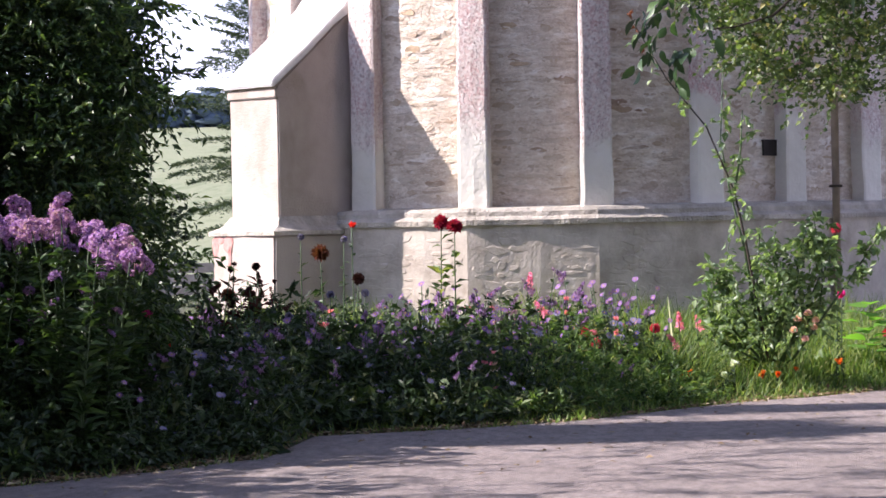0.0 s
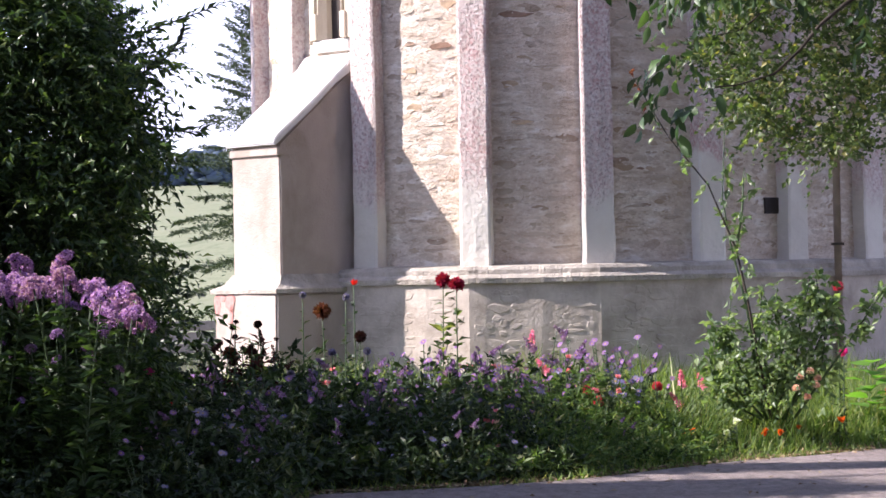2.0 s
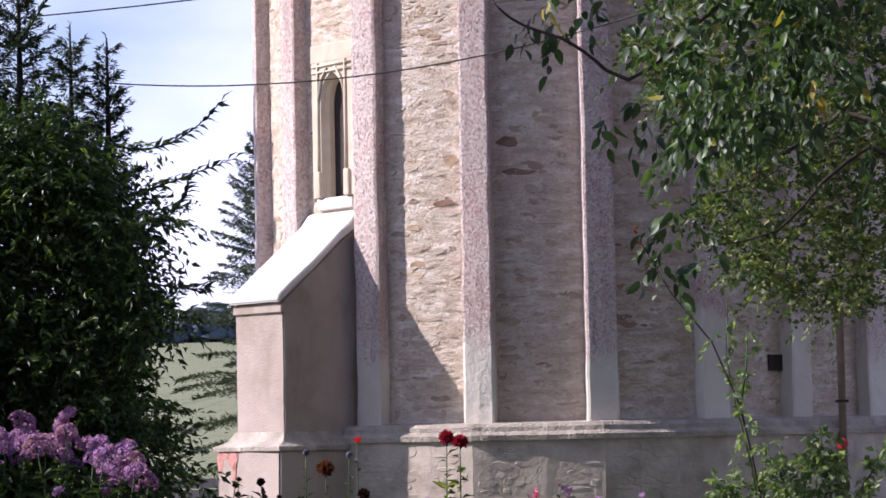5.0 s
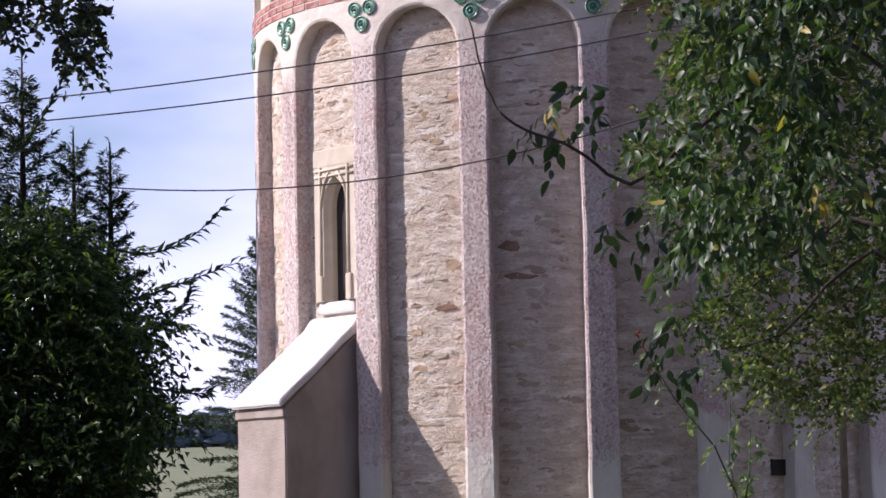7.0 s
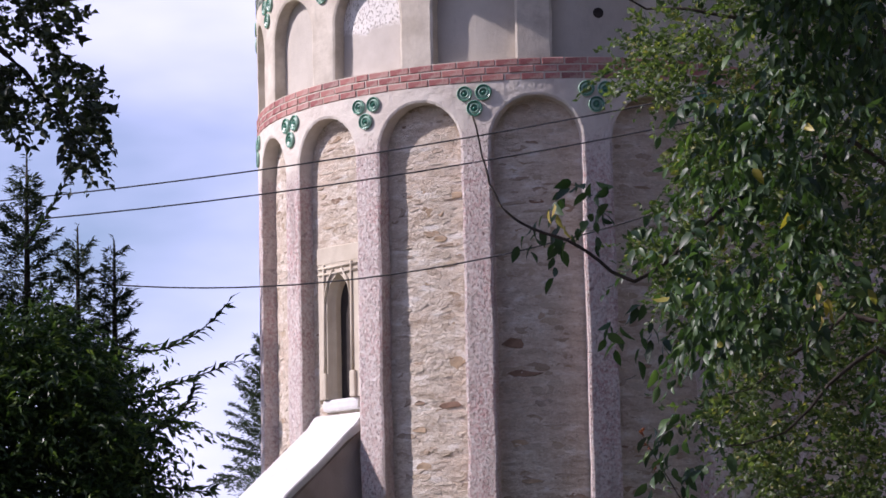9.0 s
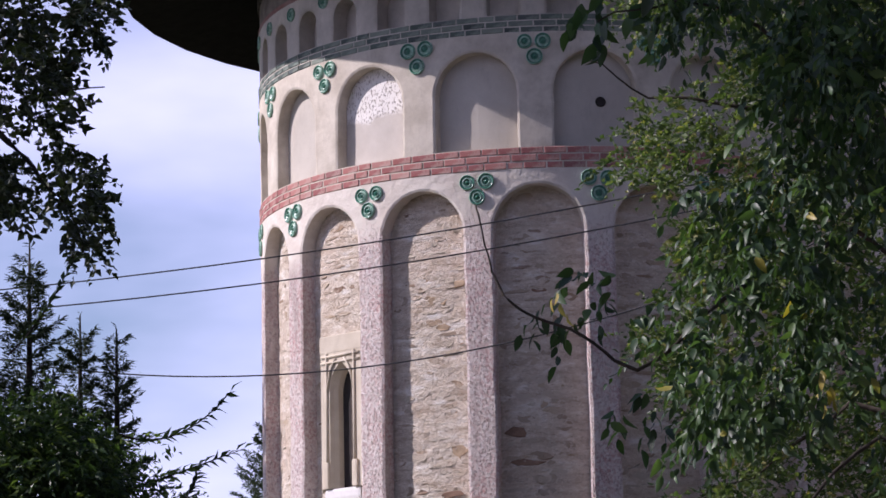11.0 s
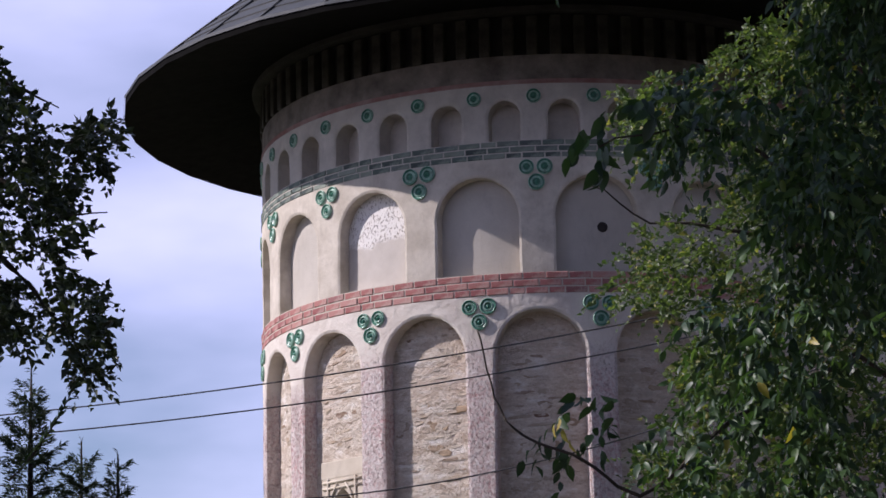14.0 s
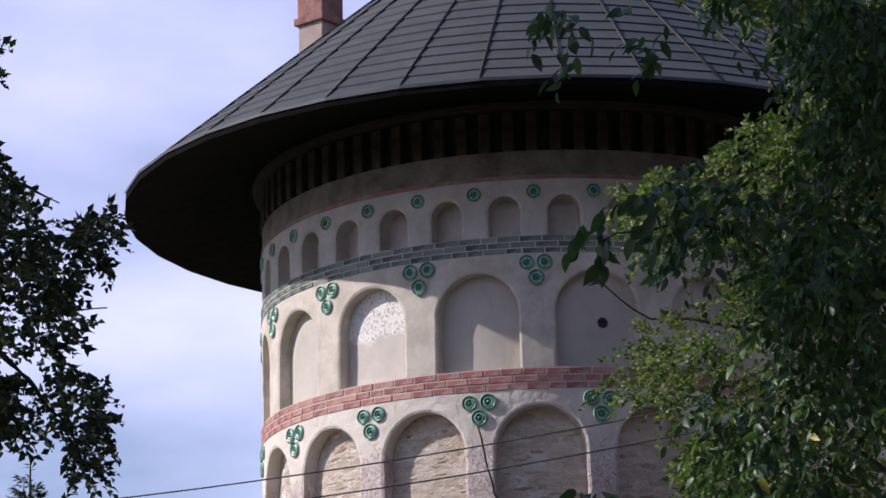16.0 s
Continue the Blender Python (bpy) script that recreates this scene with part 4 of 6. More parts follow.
# the fruit tree on the lawn, its trunk outside the view
def fruit_tree():
    T = Vector((5.0, 17.6, 0))
    tree = tagged(empty("fruit_tree", T.x, T.y, 0), "leafy fruit tree with dark green and a few yellow leaves", "tree")
    inv = Matrix.Translation(-T)

    def own(name, me, label=""):
        ob = part(name, me, tree, label)
        ob.matrix_parent_inverse = inv
        return ob

    own("trunk", tube("trunk", [T + Vector((0, 0, z)) + Vector((0.06 * math.sin(z * 2), 0.05 * math.cos(z * 1.7), 0)) for z in np.linspace(-0.1, 6.5, 12)], list(np.linspace(0.19, 0.07, 12)), BARK, 10), "dark rough trunk")
    # left edge of the crown: height over depth against sideways over depth
    edge = [(0.046, 0.140), (0.056, 0.118), (0.064, 0.100), (0.072, 0.090), (0.083, 0.080), (0.109, 0.074), (0.137, 0.072), (0.171, 0.066), (0.206, 0.068), (0.232, 0.060), (0.246, 0.100), (0.262, 0.090), (0.272, 0.060), (0.292, 0.062), (0.303, 0.105), (0.32, 0.122), (0.343, 0.122), (0.37, 0.108), (0.46, 0.10)]
    # far, small-leaved half of the crown
    n = 11000
    v = RS.uniform(0.047, 0.46, n)
    e = lerp(edge, v)
    e += 0.017
    u = e + RS.power(0.75, n) * (0.19 - e) + 0.011 * np.sin(v * 78) + 0.006 * np.sin(v * 193 + 1)
    y = RS.uniform(17.6, 20.0, n)
    start = np.stack([u * y, y, 1.6 + v * y], -1)
    keep = (np.array([noise.noise(Vector((p[0] * 3.0, p[1] * 1.4, p[2] * 3.0))) for p in start]) > -0.04) & ((v > 0.115) | (RS.uniform(size=n) < 0.9))
    start = start[keep]
    way = RS.normal(size=(len(start), 3)) + np.array([-0.4, -0.3, 0.15])
    p, d, ln = twig_leaves(start, way, RS.uniform(0.045, 0.072, len(start)), 11, RS.uniform(0.14, 0.32, len(start)))
    d[:, 2] += 0.35
    own("foliage", leaf_mesh("foliage", p, d, ln, ln * 0.62, LEAF_SMALL, 0.12, 0.15, 1.2), "small yellowish green leaves")
    # nearer, large drooping leaves
    n = 2800
    v = RS.uniform(0.100, 0.46, n)
    e = lerp(edge, v)
    e += 0.024
    u = e + RS.power(0.9, n) * (0.19 - e) + 0.011 * np.sin(v * 78) + 0.006 * np.sin(v * 193 + 1)
    y = RS.uniform(13.6, 15.4, n)
    start = np.stack([u * y, y, 1.6 + v * y], -1)
    keep = np.array([noise.noise(Vector((p[0] * 2.3 + 5, p[1], p[2] * 2.3))) for p in start]) > 0.04
    # the large-leaved boughs leave the yellowish far crown open in two places
    open_ = ((v > 0.205) & (v < 0.272) & (u < 0.128)) | ((v > 0.30) & (u < 0.15) & (v < 0.34))
    low = (v < 0.125) & (u > 0.118)
    start = start[keep & ~(open_ & (RS.uniform(size=n) < 0.93)) & ~(low & (RS.uniform(size=n) < 0.8))]
    way = RS.normal(size=(len(start), 3)) * 0.8 + np.array([-0.5, -0.2, -0.35])
    p, d, ln = twig_leaves(start, way, RS.uniform(0.07, 0.112, len(start)), 10, RS.uniform(0.2, 0.42, len(start)))
    d[:, 2] -= 0.45
    own("foliage", leaf_mesh("foliage", p, d, ln, ln * 0.45, LEAF, 0.2, 0.24, 1.0, True), "large drooping dark green leaves")
    # sprays that reach out over the church wall
    for tip, size in (((0.0458, 0.1627), 0.10), ((0.0589, 0.1690), 0.11), ((0.0505, 0.3640), 0.12), ((0.0475, 0.3590), 0.11), ((0.0874, 0.3609), 0.11), ((0.0883, 0.0745), 0.12), ((0.0830, 0.0778), 0.09), ((0.0605, 0.2736), 0.13), ((0.0790, 0.2939), 0.14), ((0.0766, 0.1142), 0.10)):
        y = 14.6
        c = np.array([tip[0] * y, y, 1.6 + tip[1] * y])
        s = c + RS.normal(size=(6, 3)) * np.array([0.09, 0.12, 0.08])
        p, d, ln = twig_leaves(s, RS.normal(size=(6, 3)) * 0.6 + np.array([-0.4, 0, -0.5]), np.full(6, size * 1.0), 5, RS.uniform(0.1, 0.22, 6))
        d[:, 2] -= 0.5
        tagged(own("spray", leaf_mesh("spray", p, d, ln, ln * 0.5, LEAF, 0.16, 0.2, 0.7, True)), kind="stuff")
    for uv, yd in (((0.0421, 0.1650), 14.4), ((0.0435, 0.1600), 14.4), ((0.1440, 0.1335), 13.6), ((0.1452, 0.1285), 13.6), ((0.1425, 0.1225), 13.6)):
        c = np.array([uv[0] * yd, yd, 1.6 + uv[1] * yd])
        for q in range(2):
            own("yellow_leaf", leaf_mesh("yellow_leaf", c[None] + RS.normal(size=(1, 3)) * 0.03, np.array([[RS.uniform(-0.4, 0.4), -0.2, -1.0]]), 0.085, 0.04, YELLOW, 0.18, 0.2, 0.7, True), "yellowed leaf")
    # crown outside the view
    n = 700
    start = np.stack([RS.uniform(3.3, 8.0, n), RS.uniform(15, 20, n), RS.uniform(2.6, 9.5, n)], -1)
    q = (start - np.array([5.3, 17.5, 6.0])) / np.array([2.9, 2.8, 3.8])
    start = start[(q ** 2).sum(1) < 1]
    p, d, ln = twig_leaves(start, RS.normal(size=(len(start), 3)), np.full(len(start), 0.12), 9, np.full(len(start), 0.4))
    own("foliage", leaf_mesh("foliage", p, d, ln, ln * 0.55, LEAF_SMALL), "outer leaves of the crown")
    P = lambda uv, y: (uv[0] * y - T.x, y - T.y, 1.6 + uv[1] * y)
    limbs(tree, [
        [(0, 0, 3.4), P((0.1548, 0.1867), 15.5), P((0.1106, 0.1635), 14.8), P((0.0863, 0.1465), 14.4), P((0.0688, 0.1371), 14.2), P((0.0613, 0.1388), 14.2), P((0.0476, 0.1495), 14.2), P((0.0327, 0.1575), 14.2), P((0.0199, 0.1632), 14.2), P((0.0136, 0.1710), 14.2), P((0.0112, 0.1832), 14.2), P((0.0112, 0.1997), 14.2)],
        [(0, 0, 4.2), P((0.1558, 0.2397), 17.0), P((0.1199, 0.2677), 15.5), P((0.0897, 0.2821), 14.5), P((0.0605, 0.2713), 14.2)],
        [(0, 0, 3.0), P((0.1519, 0.1191), 17.5), P((0.1255, 0.1024), 17.8), P((0.1036, 0.0900), 18.0)],
        [(0, 0, 5.0), P((0.1638, 0.2990), 17.5), P((0.1384, 0.3229), 17.0), P((0.1177, 0.3566), 16.5)],
        [(0, 0, 5.3), P((0.1506, 0.2263), 18), P((0.1119, 0.2384), 18), P((0.0791, 0.2413), 18), P((0.0544, 0.2566), 18)],
        [(0, 0, 2.4), P((0.1626, 0.1058), 17.5), P((0.1276, 0.0787), 17.0), P((0.1018, 0.0706), 16.5)],
    ], 0.026)


fruit_tree()


# the dense shrub behind the phlox, with long arching shoots
def shrub():
    B = Vector((-3.3, 19.7, 0))
    bush = tagged(empty("shrub", B.x, B.y, 0), "dense dark green shrub with long arching leafy shoots", "shrub")
    inv = Matrix.Translation(-B)

    def own(name, me, label=""):
        ob = part(name, me, bush, label)
        ob.matrix_parent_inverse = inv
        return ob

    edge = [(-0.06, -0.108), (-0.03, -0.099), (0, -0.099), (0.016, -0.106), (0.0375, -0.104), (0.059, -0.101), (0.08, -0.104), (0.099, -0.110), (0.112, -0.118), (0.122, -0.135)]
    n = 8000
    v = RS.uniform(-0.06, 0.125, n)
    e = lerp(edge, v) - 0.009 + 0.005 * np.sin(v * 310)
    u = e - 0.005 - RS.power(0.8, n) * 0.13 + 0.005 * np.sin(v * 160) + 0.003 * np.sin(v * 390 + 1)
    y = RS.uniform(18.9, 20.4, n)
    start = np.stack([u * y, y, np.maximum(0.15, 1.6 + v * y)], -1)
    way = RS.normal(size=(n, 3)) + np.array([0.5, -0.5, 0.1])
    p, d, ln = twig_leaves(start, way, RS.uniform(0.07, 0.10, n), 10, RS.uniform(0.2, 0.42, n))
    own("foliage", leaf_mesh("foliage", p, d, ln, ln * 0.42, LEAF_DARK), "dark lance-shaped leaves")
    n = 95
    v = RS.uniform(-0.045, 0.118, n)
    y = RS.uniform(18.9, 20.2, n)
    u = lerp(edge, v) - RS.uniform(0.004, 0.05, n) ** 1.0 + 0.002
    foot = np.stack([u * y, y, 1.6 + v * y], -1)
    rise = unit(np.stack([RS.uniform(0.5, 1.0, n), RS.uniform(-0.8, 0.3, n), RS.uniform(-0.1, 0.75, n)], -1))
    p, d, ln = twig_leaves(foot, rise, RS.uniform(0.07, 0.10, n), 13, RS.uniform(0.28, 0.55, n))
    own("foliage", leaf_mesh("foliage", p, d, ln, ln * 0.36, LEAF_SHOOT), "fresh leafy shoots on the outside of the shrub")
    for i in range(9):
        x = B.x + RS.uniform(-1.6, 0.2)
        own("stem", tube("stem", [(x, B.y + RS.uniform(-0.6, 0.6), 0), (x + 0.1, B.y, 1.5), (x + RS.uniform(-0.3, 0.1), B.y + 0.2, 3.0)], [0.05, 0.035, 0.015], BARK, 6))
    for a, b, c in (((-0.1255, 0.1137), (-0.1040, 0.1133), (-0.0834, 0.1291)), ((-0.1235, 0.0922), (-0.1020, 0.0992), (-0.0784, 0.1073)), ((-0.1683, 0.1450), (-0.1553, 0.1599), (-0.1427, 0.1826)),
                    ((-0.1559, 0.0521), (-0.1323, 0.0591), (-0.1109, 0.0651)), ((-0.1151, 0.0791), (-0.1022, 0.0874), (-0.0967, 0.0980)), ((-0.1195, 0.0621), (-0.1003, 0.0585), (-0.0907, 0.0582)), ((-0.1407, 0.0882), (-0.1342, 0.0945), (-0.1331, 0.0999))):
        y = 19.2
        A, Bq, C = (np.array([q[0] * y, y, 1.6 + q[1] * y]) for q in (a, b, c))
        t = np.linspace(0, 1, 15)[:, None]
        path = A * (1 - t) ** 2 + 2 * t * (1 - t) * (2 * Bq - (A + C) / 2) + C * t ** 2
        own("shoot", tube("shoot", path, list(np.linspace(0.010, 0.003, 15)), BARK, 5))
        k = 28
        t = np.linspace(0.15, 1, k)
        pos = np.stack([np.interp(t, np.linspace(0, 1, 15), path[:, i]) for i in range(3)], -1)
        way = unit(C - A)[None] * 0.9 + np.where(np.arange(k) % 2, 1, -1)[:, None] * np.array([[-0.25, 0.5, 0.8]]) * 0.55 + RS.normal(size=(k, 3)) * 0.15
        own("shoot_leaves", leaf_mesh("shoot_leaves", pos, way, RS.uniform(0.085, 0.13, k), 0.036, LEAF_DARK, 0.1, 0.2))


shrub()


# unseen hedge beside the path, left of the view, added to shade the bed
def hedge():
    H = Vector((-5.0, 17.0, 0))
    h = tagged(empty("hedge", H.x, H.y, 0), "unseen dense dark hedge added to shade the bed", "hedge")
    n = 4600
    start = np.stack([RS.uniform(-6.0, -4.1, n), RS.uniform(13.5, 23.7, n), RS.uniform(0.02, 1, n)], -1)
    start[:, 0] -= np.where(start[:, 1] > 20, 0.45, 0)
    start[:, 2] *= np.where(start[:, 1] > 20.3, 3.7, 2.7) * (0.9 + 0.1 * np.sin(start[:, 1] * 2.1))
    p, d, ln = twig_leaves(start - np.array(H), RS.normal(size=(n, 3)), np.full(n, 0.14), 9, np.full(n, 0.3))
    part("foliage", leaf_mesh("foliage", p, d, ln, ln * 0.6, LEAF_DARK), h)
    for y in np.linspace(-3, 3, 7):
        part("stem", tube("stem", [(0, y, 0), (0.1, y + 0.1, 1.2), (0.05, y, 2.2)], [0.05, 0.035, 0.012], BARK, 6), h)


hedge()


# a tall broadleaf tree that hangs into the view from the left
def broadleaf():
    T = Vector((-7.6, 19.0, 0))
    tree = tagged(empty("broadleaf_tree", T.x, T.y, 0), "tall dark broadleaf tree with hanging branches", "tree")
    inv = Matrix.Translation(-T)

    def own(name, me, label=""):
        ob = part(name, me, tree, label)
        ob.matrix_parent_inverse = inv
        return ob

    own("trunk", tube("trunk", [T + Vector((0.1 * math.sin(z), 0, z)) for z in np.linspace(-0.1, 9, 12)], list(np.linspace(0.32, 0.1, 12)), BARK, 10), "dark trunk")
    edge = [(0.1771, -0.1341), (0.1804, -0.1301), (0.1878, -0.1266), (0.197, -0.1264), (0.2062, -0.1225), (0.2156, -0.1236), (0.2243, -0.1338), (0.2312, -0.1373), (0.2397, -0.1364), (0.2464, -0.1303), (0.255, -0.1264), (0.261, -0.1248), (0.2704, -0.1218), (0.2817, -0.1209), (0.2844, -0.123), (0.2885, -0.1357), (0.2928, -0.1468), (0.2947, -0.1536), (0.3028, -0.1615), (0.3108, -0.1668), (0.3198, -0.1722), (0.3249, -0.1614), (0.3366, -0.1686)]
    n = 3600
    v = RS.uniform(0.1819, 0.36, n)
    e = lerp(edge, v) - 0.010
    u = e - RS.power(0.9, n) * 0.09
    y = RS.uniform(19.0, 21.0, n)
    start = np.stack([u * y, y, 1.6 + v * y], -1)
    keep = (np.array([noise.noise(Vector((p[0] * 2.4, p[1] * 0.5, p[2] * 3.0))) for p in start]) > 0.07) & ((v > 0.2017) | (u > -0.1528 + (0.2017 - v) * 0.45))
    start = start[keep]
    p, d, ln = twig_leaves(start, RS.normal(size=(len(start), 3)) * 0.7 + np.array([0.4, 0, -0.1]), RS.uniform(0.07, 0.105, len(start)), 10, RS.uniform(0.14, 0.28, len(start)))
    d[:, 2] += 0.3
    own("foliage", leaf_mesh("foliage", p, d, ln, ln * 0.66, LEAF_HIGH, 0.12, 0.15, 1.1), "dark hanging leaves")
    # the rest of the crown, which shades the path and the front of the bed
    n = 1800
    start = np.stack([RS.uniform(-11.5, -4.4, n), RS.uniform(13.2, 22.2, n), RS.uniform(2.6, 11, n)], -1)
    q = (start - np.array([-7.6, 17.8, 6.6])) / np.array([3.6, 4.6, 4.4])
    keep = ((q ** 2).sum(1) < 1) & (start[:, 0] / start[:, 1] < -0.20) & (np.array([noise.noise(Vector(p) * 0.9) for p in start]) > 0.10)
    start = start[keep]
    p, d, ln = twig_leaves(start, RS.normal(size=(len(start), 3)), np.full(len(start), 0.14), 9, np.full(len(start), 0.5))
    own("foliage", leaf_mesh("foliage", p, d, ln, ln * 0.6, LEAF_HIGH), "outer leaves of the crown")
    P = lambda uv, y: (uv[0] * y - T.x, y - T.y, 1.6 + uv[1] * y)
    limbs(tree, [
        [(0, 0, 4.5), P((-0.1908, 0.2472), 20), P((-0.1639, 0.2219), 20), P((-0.1483, 0.2060), 20), P((-0.1393, 0.1838), 20)],
        [(0, 0, 5.5), P((-0.1870, 0.2698), 20), P((-0.1534, 0.2464), 20), P((-0.1315, 0.2493), 20)],
        [(0, 0, 6.0), P((-0.1872, 0.2790), 20), P((-0.1474, 0.2781), 20), P((-0.1264, 0.2857), 20)],
        [(0, 0, 6.5), P((-0.1880, 0.3068), 20), P((-0.1633, 0.2992), 20), P((-0.1509, 0.2920), 20)],
    ], 0.05)


broadleaf()


# spruces
def spruce(x, y, top, spread, seed, label, z0=0.0, coarse=1.0, ring_of=4):
    rs = np.random.RandomState(seed)
    tree = tagged(empty("spruce", x, y, z0), label, "tree", "spruces by the church")
    part("trunk", tube("trunk", [(0, 0, 0), (0.02, 0, top * 0.5), (0, 0, top)], [0.10, 0.06, 0.006], BARK, 7), tree)
    pos, way, ln = [], [], []
    z, a = 0.25, 0.0
    while z < top - 0.22:
        reach = spread * (1 - z / top) ** 0.95 + 0.06
        rise = 0.25 + 0.75 * (z / top) ** 2
        for b in range(ring_of):
            a += 2.4
            r = reach * rs.uniform(0.55, 1.12)
            d = np.array([math.cos(a), math.sin(a), 0])
            zb = z + rs.uniform(-0.10, 0.10) * coarse
            n = max(5, int(r / 0.026))
            t = np.linspace(0.06, 1, n)
            axis = np.array([0, 0, zb]) + d * (t * r)[:, None] + np.array([0, 0, 1.0]) * (rise * r * t - 0.55 * (1.1 - z / top) * r * t ** 1.6)[:, None]
            side = np.array([-d[1], d[0], 0])
            for i in range(n):
                w = 0.26 * r * (1 - t[i]) + 0.03
                m = 12
                s = rs.uniform(-1, 1, m)
                pos.append(axis[i] + side * (s * w)[:, None] + d * (np.abs(s) * w * 0.6)[:, None] - np.array([0, 0, 1.0]) * (rs.uniform(-0.1, 0.7, m) * np.abs(s) * w)[:, None])
                way.append(d + side * np.sign(s)[:, None] * 0.7 + np.array([0, 0, 0.25]) + rs.normal(size=(m, 3)) * 0.45)
                ln.append(rs.uniform(0.04, 0.08, m))
        z += max(0.09, 0.20 * (1 - z / top) + 0.04)
    tip = np.linspace(top - 0.5, top + 0.02, 26)
    pos.append(np.stack([0 * tip, 0 * tip, tip], -1))
    way.append(rs.normal(size=(26, 3)) * 0.6 + np.array([0, 0, 0.8]))
    ln.append(np.full(26, 0.06))
    pos, way, ln = np.concatenate(pos), np.concatenate(way), np.concatenate(ln)
    part("crown", leaf_mesh("crown", pos, way, ln * coarse, 0.014 * coarse, NEEDLE, 0.05, 0.1), tree, "dark needled branches")


spruce(-3.46, 21.6, 5.7, 1.1, 1, "tall dark spruce with a bare leading shoot", 0.0, 1.05)
spruce(-2.75, 21.7, 4.95, 0.9, 2, "slim dark spruce beside taller ones", 0.0, 1.0)
spruce(-3.85, 21.8, 4.8, 1.0, 6, "slim dark spruce beside taller ones", 0.0, 1.05)
spruce(-3.08, 21.9, 5.1, 0.9, 3, "slim dark spruce beside taller ones", 0.0, 1.0)
spruce(-4.5, 21.4, 6.1, 1.3, 4, "tall dark spruce with a bare leading shoot")
spruce(-2.5, 36.5, 5.75, 2.1, 5, "young spruce standing behind the church", 0.3, 1.2, 3)

# unseen tall trees added round the garden, beside and behind the path, to block light
def blocker_trees():
    rs = np.random.RandomState(31)
    spots = [(9.5, 4, 15), (12, 10, 16), (11, 16, 15), (7, -3, 15), (1, -8, 16), (-6, -7, 16), (-9, 0, 14), (-10.5, 6, 13), (13, -6, 16), (-13, -8, 16), (5, -14, 17), (-3, -14, 17), (20, 14, 17), (19, 2, 17), (9.6, 24.5, 15)]
    pos, way = [], []
    spots += [(-9.2, 14.3, 18), (-11.0, 31.9, 14)]
    for x, y, h in spots:
        n = 1500
        d = unit(rs.normal(size=(n, 3))) * (rs.uniform(0.3, 1, (n, 1)) ** 0.5)
        size = 0.75
        if h == 14:
            n, size = 700, 0.32
            d = d[:n]
            pos.append(np.array([x, y, 9.6]) + d * np.array([1.6, 1.15, 3.0]))
        elif h == 18:
            pos.append(np.array([x, y, 15.2]) + d * np.array([3.0, 2.0, 2.6]))
        else:
            pos.append(np.array([x, y, h * 0.58]) + d * np.array([3.4, 3.4, h * 0.44]))
        way.append(rs.normal(size=(n, 3)))
        wood = tagged(empty("garden_tree", x, y, 0), "unseen tall leafy tree added to block light", "tree", "garden trees")
        part("trunk", tube("trunk", [(0, 0, -0.1), (0.1, 0, h * 0.4), (0, 0.1, h * 0.8)], [0.3, 0.22, 0.06], BARK, 8), wood)
        ob = part("crown", leaf_mesh("crown", pos[-1] - np.array([x, y, 0]), way[-1], size, size * 0.7, LEAF_HIGH), wood)


blocker_trees()

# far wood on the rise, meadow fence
# distance haze is put into the wood's blue base colour
FAR = mat_plain("far wood tinted for haze", (0.062, 0.090, 0.122), 0.95, 0, 0.3, 0.5)


def far_wood():
    rs = np.random.RandomState(4)
    n = 2600
    verts, faces = [], []
    for i in range(n):
        x, y = rs.uniform(-90, 90), rs.uniform(330, 352)
        h, r = rs.uniform(1.2, 2.3), rs.uniform(0.9, 1.9)
        base = 13.4 + rs.uniform(0, 1) * (3.2 + 1.1 * math.sin(x * 0.21) + 0.7 * math.sin(x * 0.83 + 1))
        m = len(verts)
        rows = ((0.0, 0.7), (0.25, 1.0), (0.6, 0.95), (0.88, 0.65), (1.0, 0.12))
        for t, s in rows:
            for k in range(7):
                w = k * 2 * math.pi / 7
                j = rs.uniform(0.55, 1.35)
                verts.append((x + r * s * j * math.cos(w), y + r * s * j * math.sin(w), base + h * t * rs.uniform(0.95, 1.05)))
        for q in range(4):
            for k in range(7):
                faces.append((m + q * 7 + k, m + q * 7 + (k + 1) % 7, m + (q + 1) * 7 + (k + 1) % 7, m + (q + 1) * 7 + k))
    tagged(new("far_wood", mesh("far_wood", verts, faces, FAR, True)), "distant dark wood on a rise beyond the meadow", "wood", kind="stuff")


far_wood()

fence = tagged(empty("fence", -6.5, 43, 0.3), "low weathered board fence along the meadow", "fence")
for i in range(5):
    part("post", box("post", 0.12, 0.12, 0.75, OLD_WOOD, 0.01, (-4 + 2 * i, 0.08, 0)), fence)
for z in (0.2, 0.38, 0.56):
    part("board", box("board", 8.6, 0.03, 0.16, mat_plain("grey board", (0.22, 0.21, 0.20), 0.9, 0, 0.3, 4), 0.004, (0, 0, z)), fence)

# overhead cables
for i, (a, b, sag) in enumerate((((-0.1530, 0.1718), (0.0664, 0.2005), 0.06), ((-0.1573, 0.1629), (0.1338, 0.2030), 0.12), ((-0.1282, 0.1372), (0.0346, 0.1483), 0.16))):
    y0, y1 = 25.5, 24.0
    A, B = Vector((a[0] * y0, y0, 1.6 + a[1] * y0)), Vector((b[0] * y1, y1, 1.6 + b[1] * y1))
    A, B = A + (A - B) * 1.2, B + (B - A) * 0.8
    pts = []
    for k in range(41):
        t = k / 40
        s = (t * 3.0 - 1.2)
        p = A.lerp(B, t)
        p.z -= sag * 4 * s * (1 - s)
        pts.append(p)
    tagged(new("cable", tube("cable", pts, [0.0075] * 41, WIRE, 5)), "thin dark overhead cable slung past the church", "cable", "overhead cables")


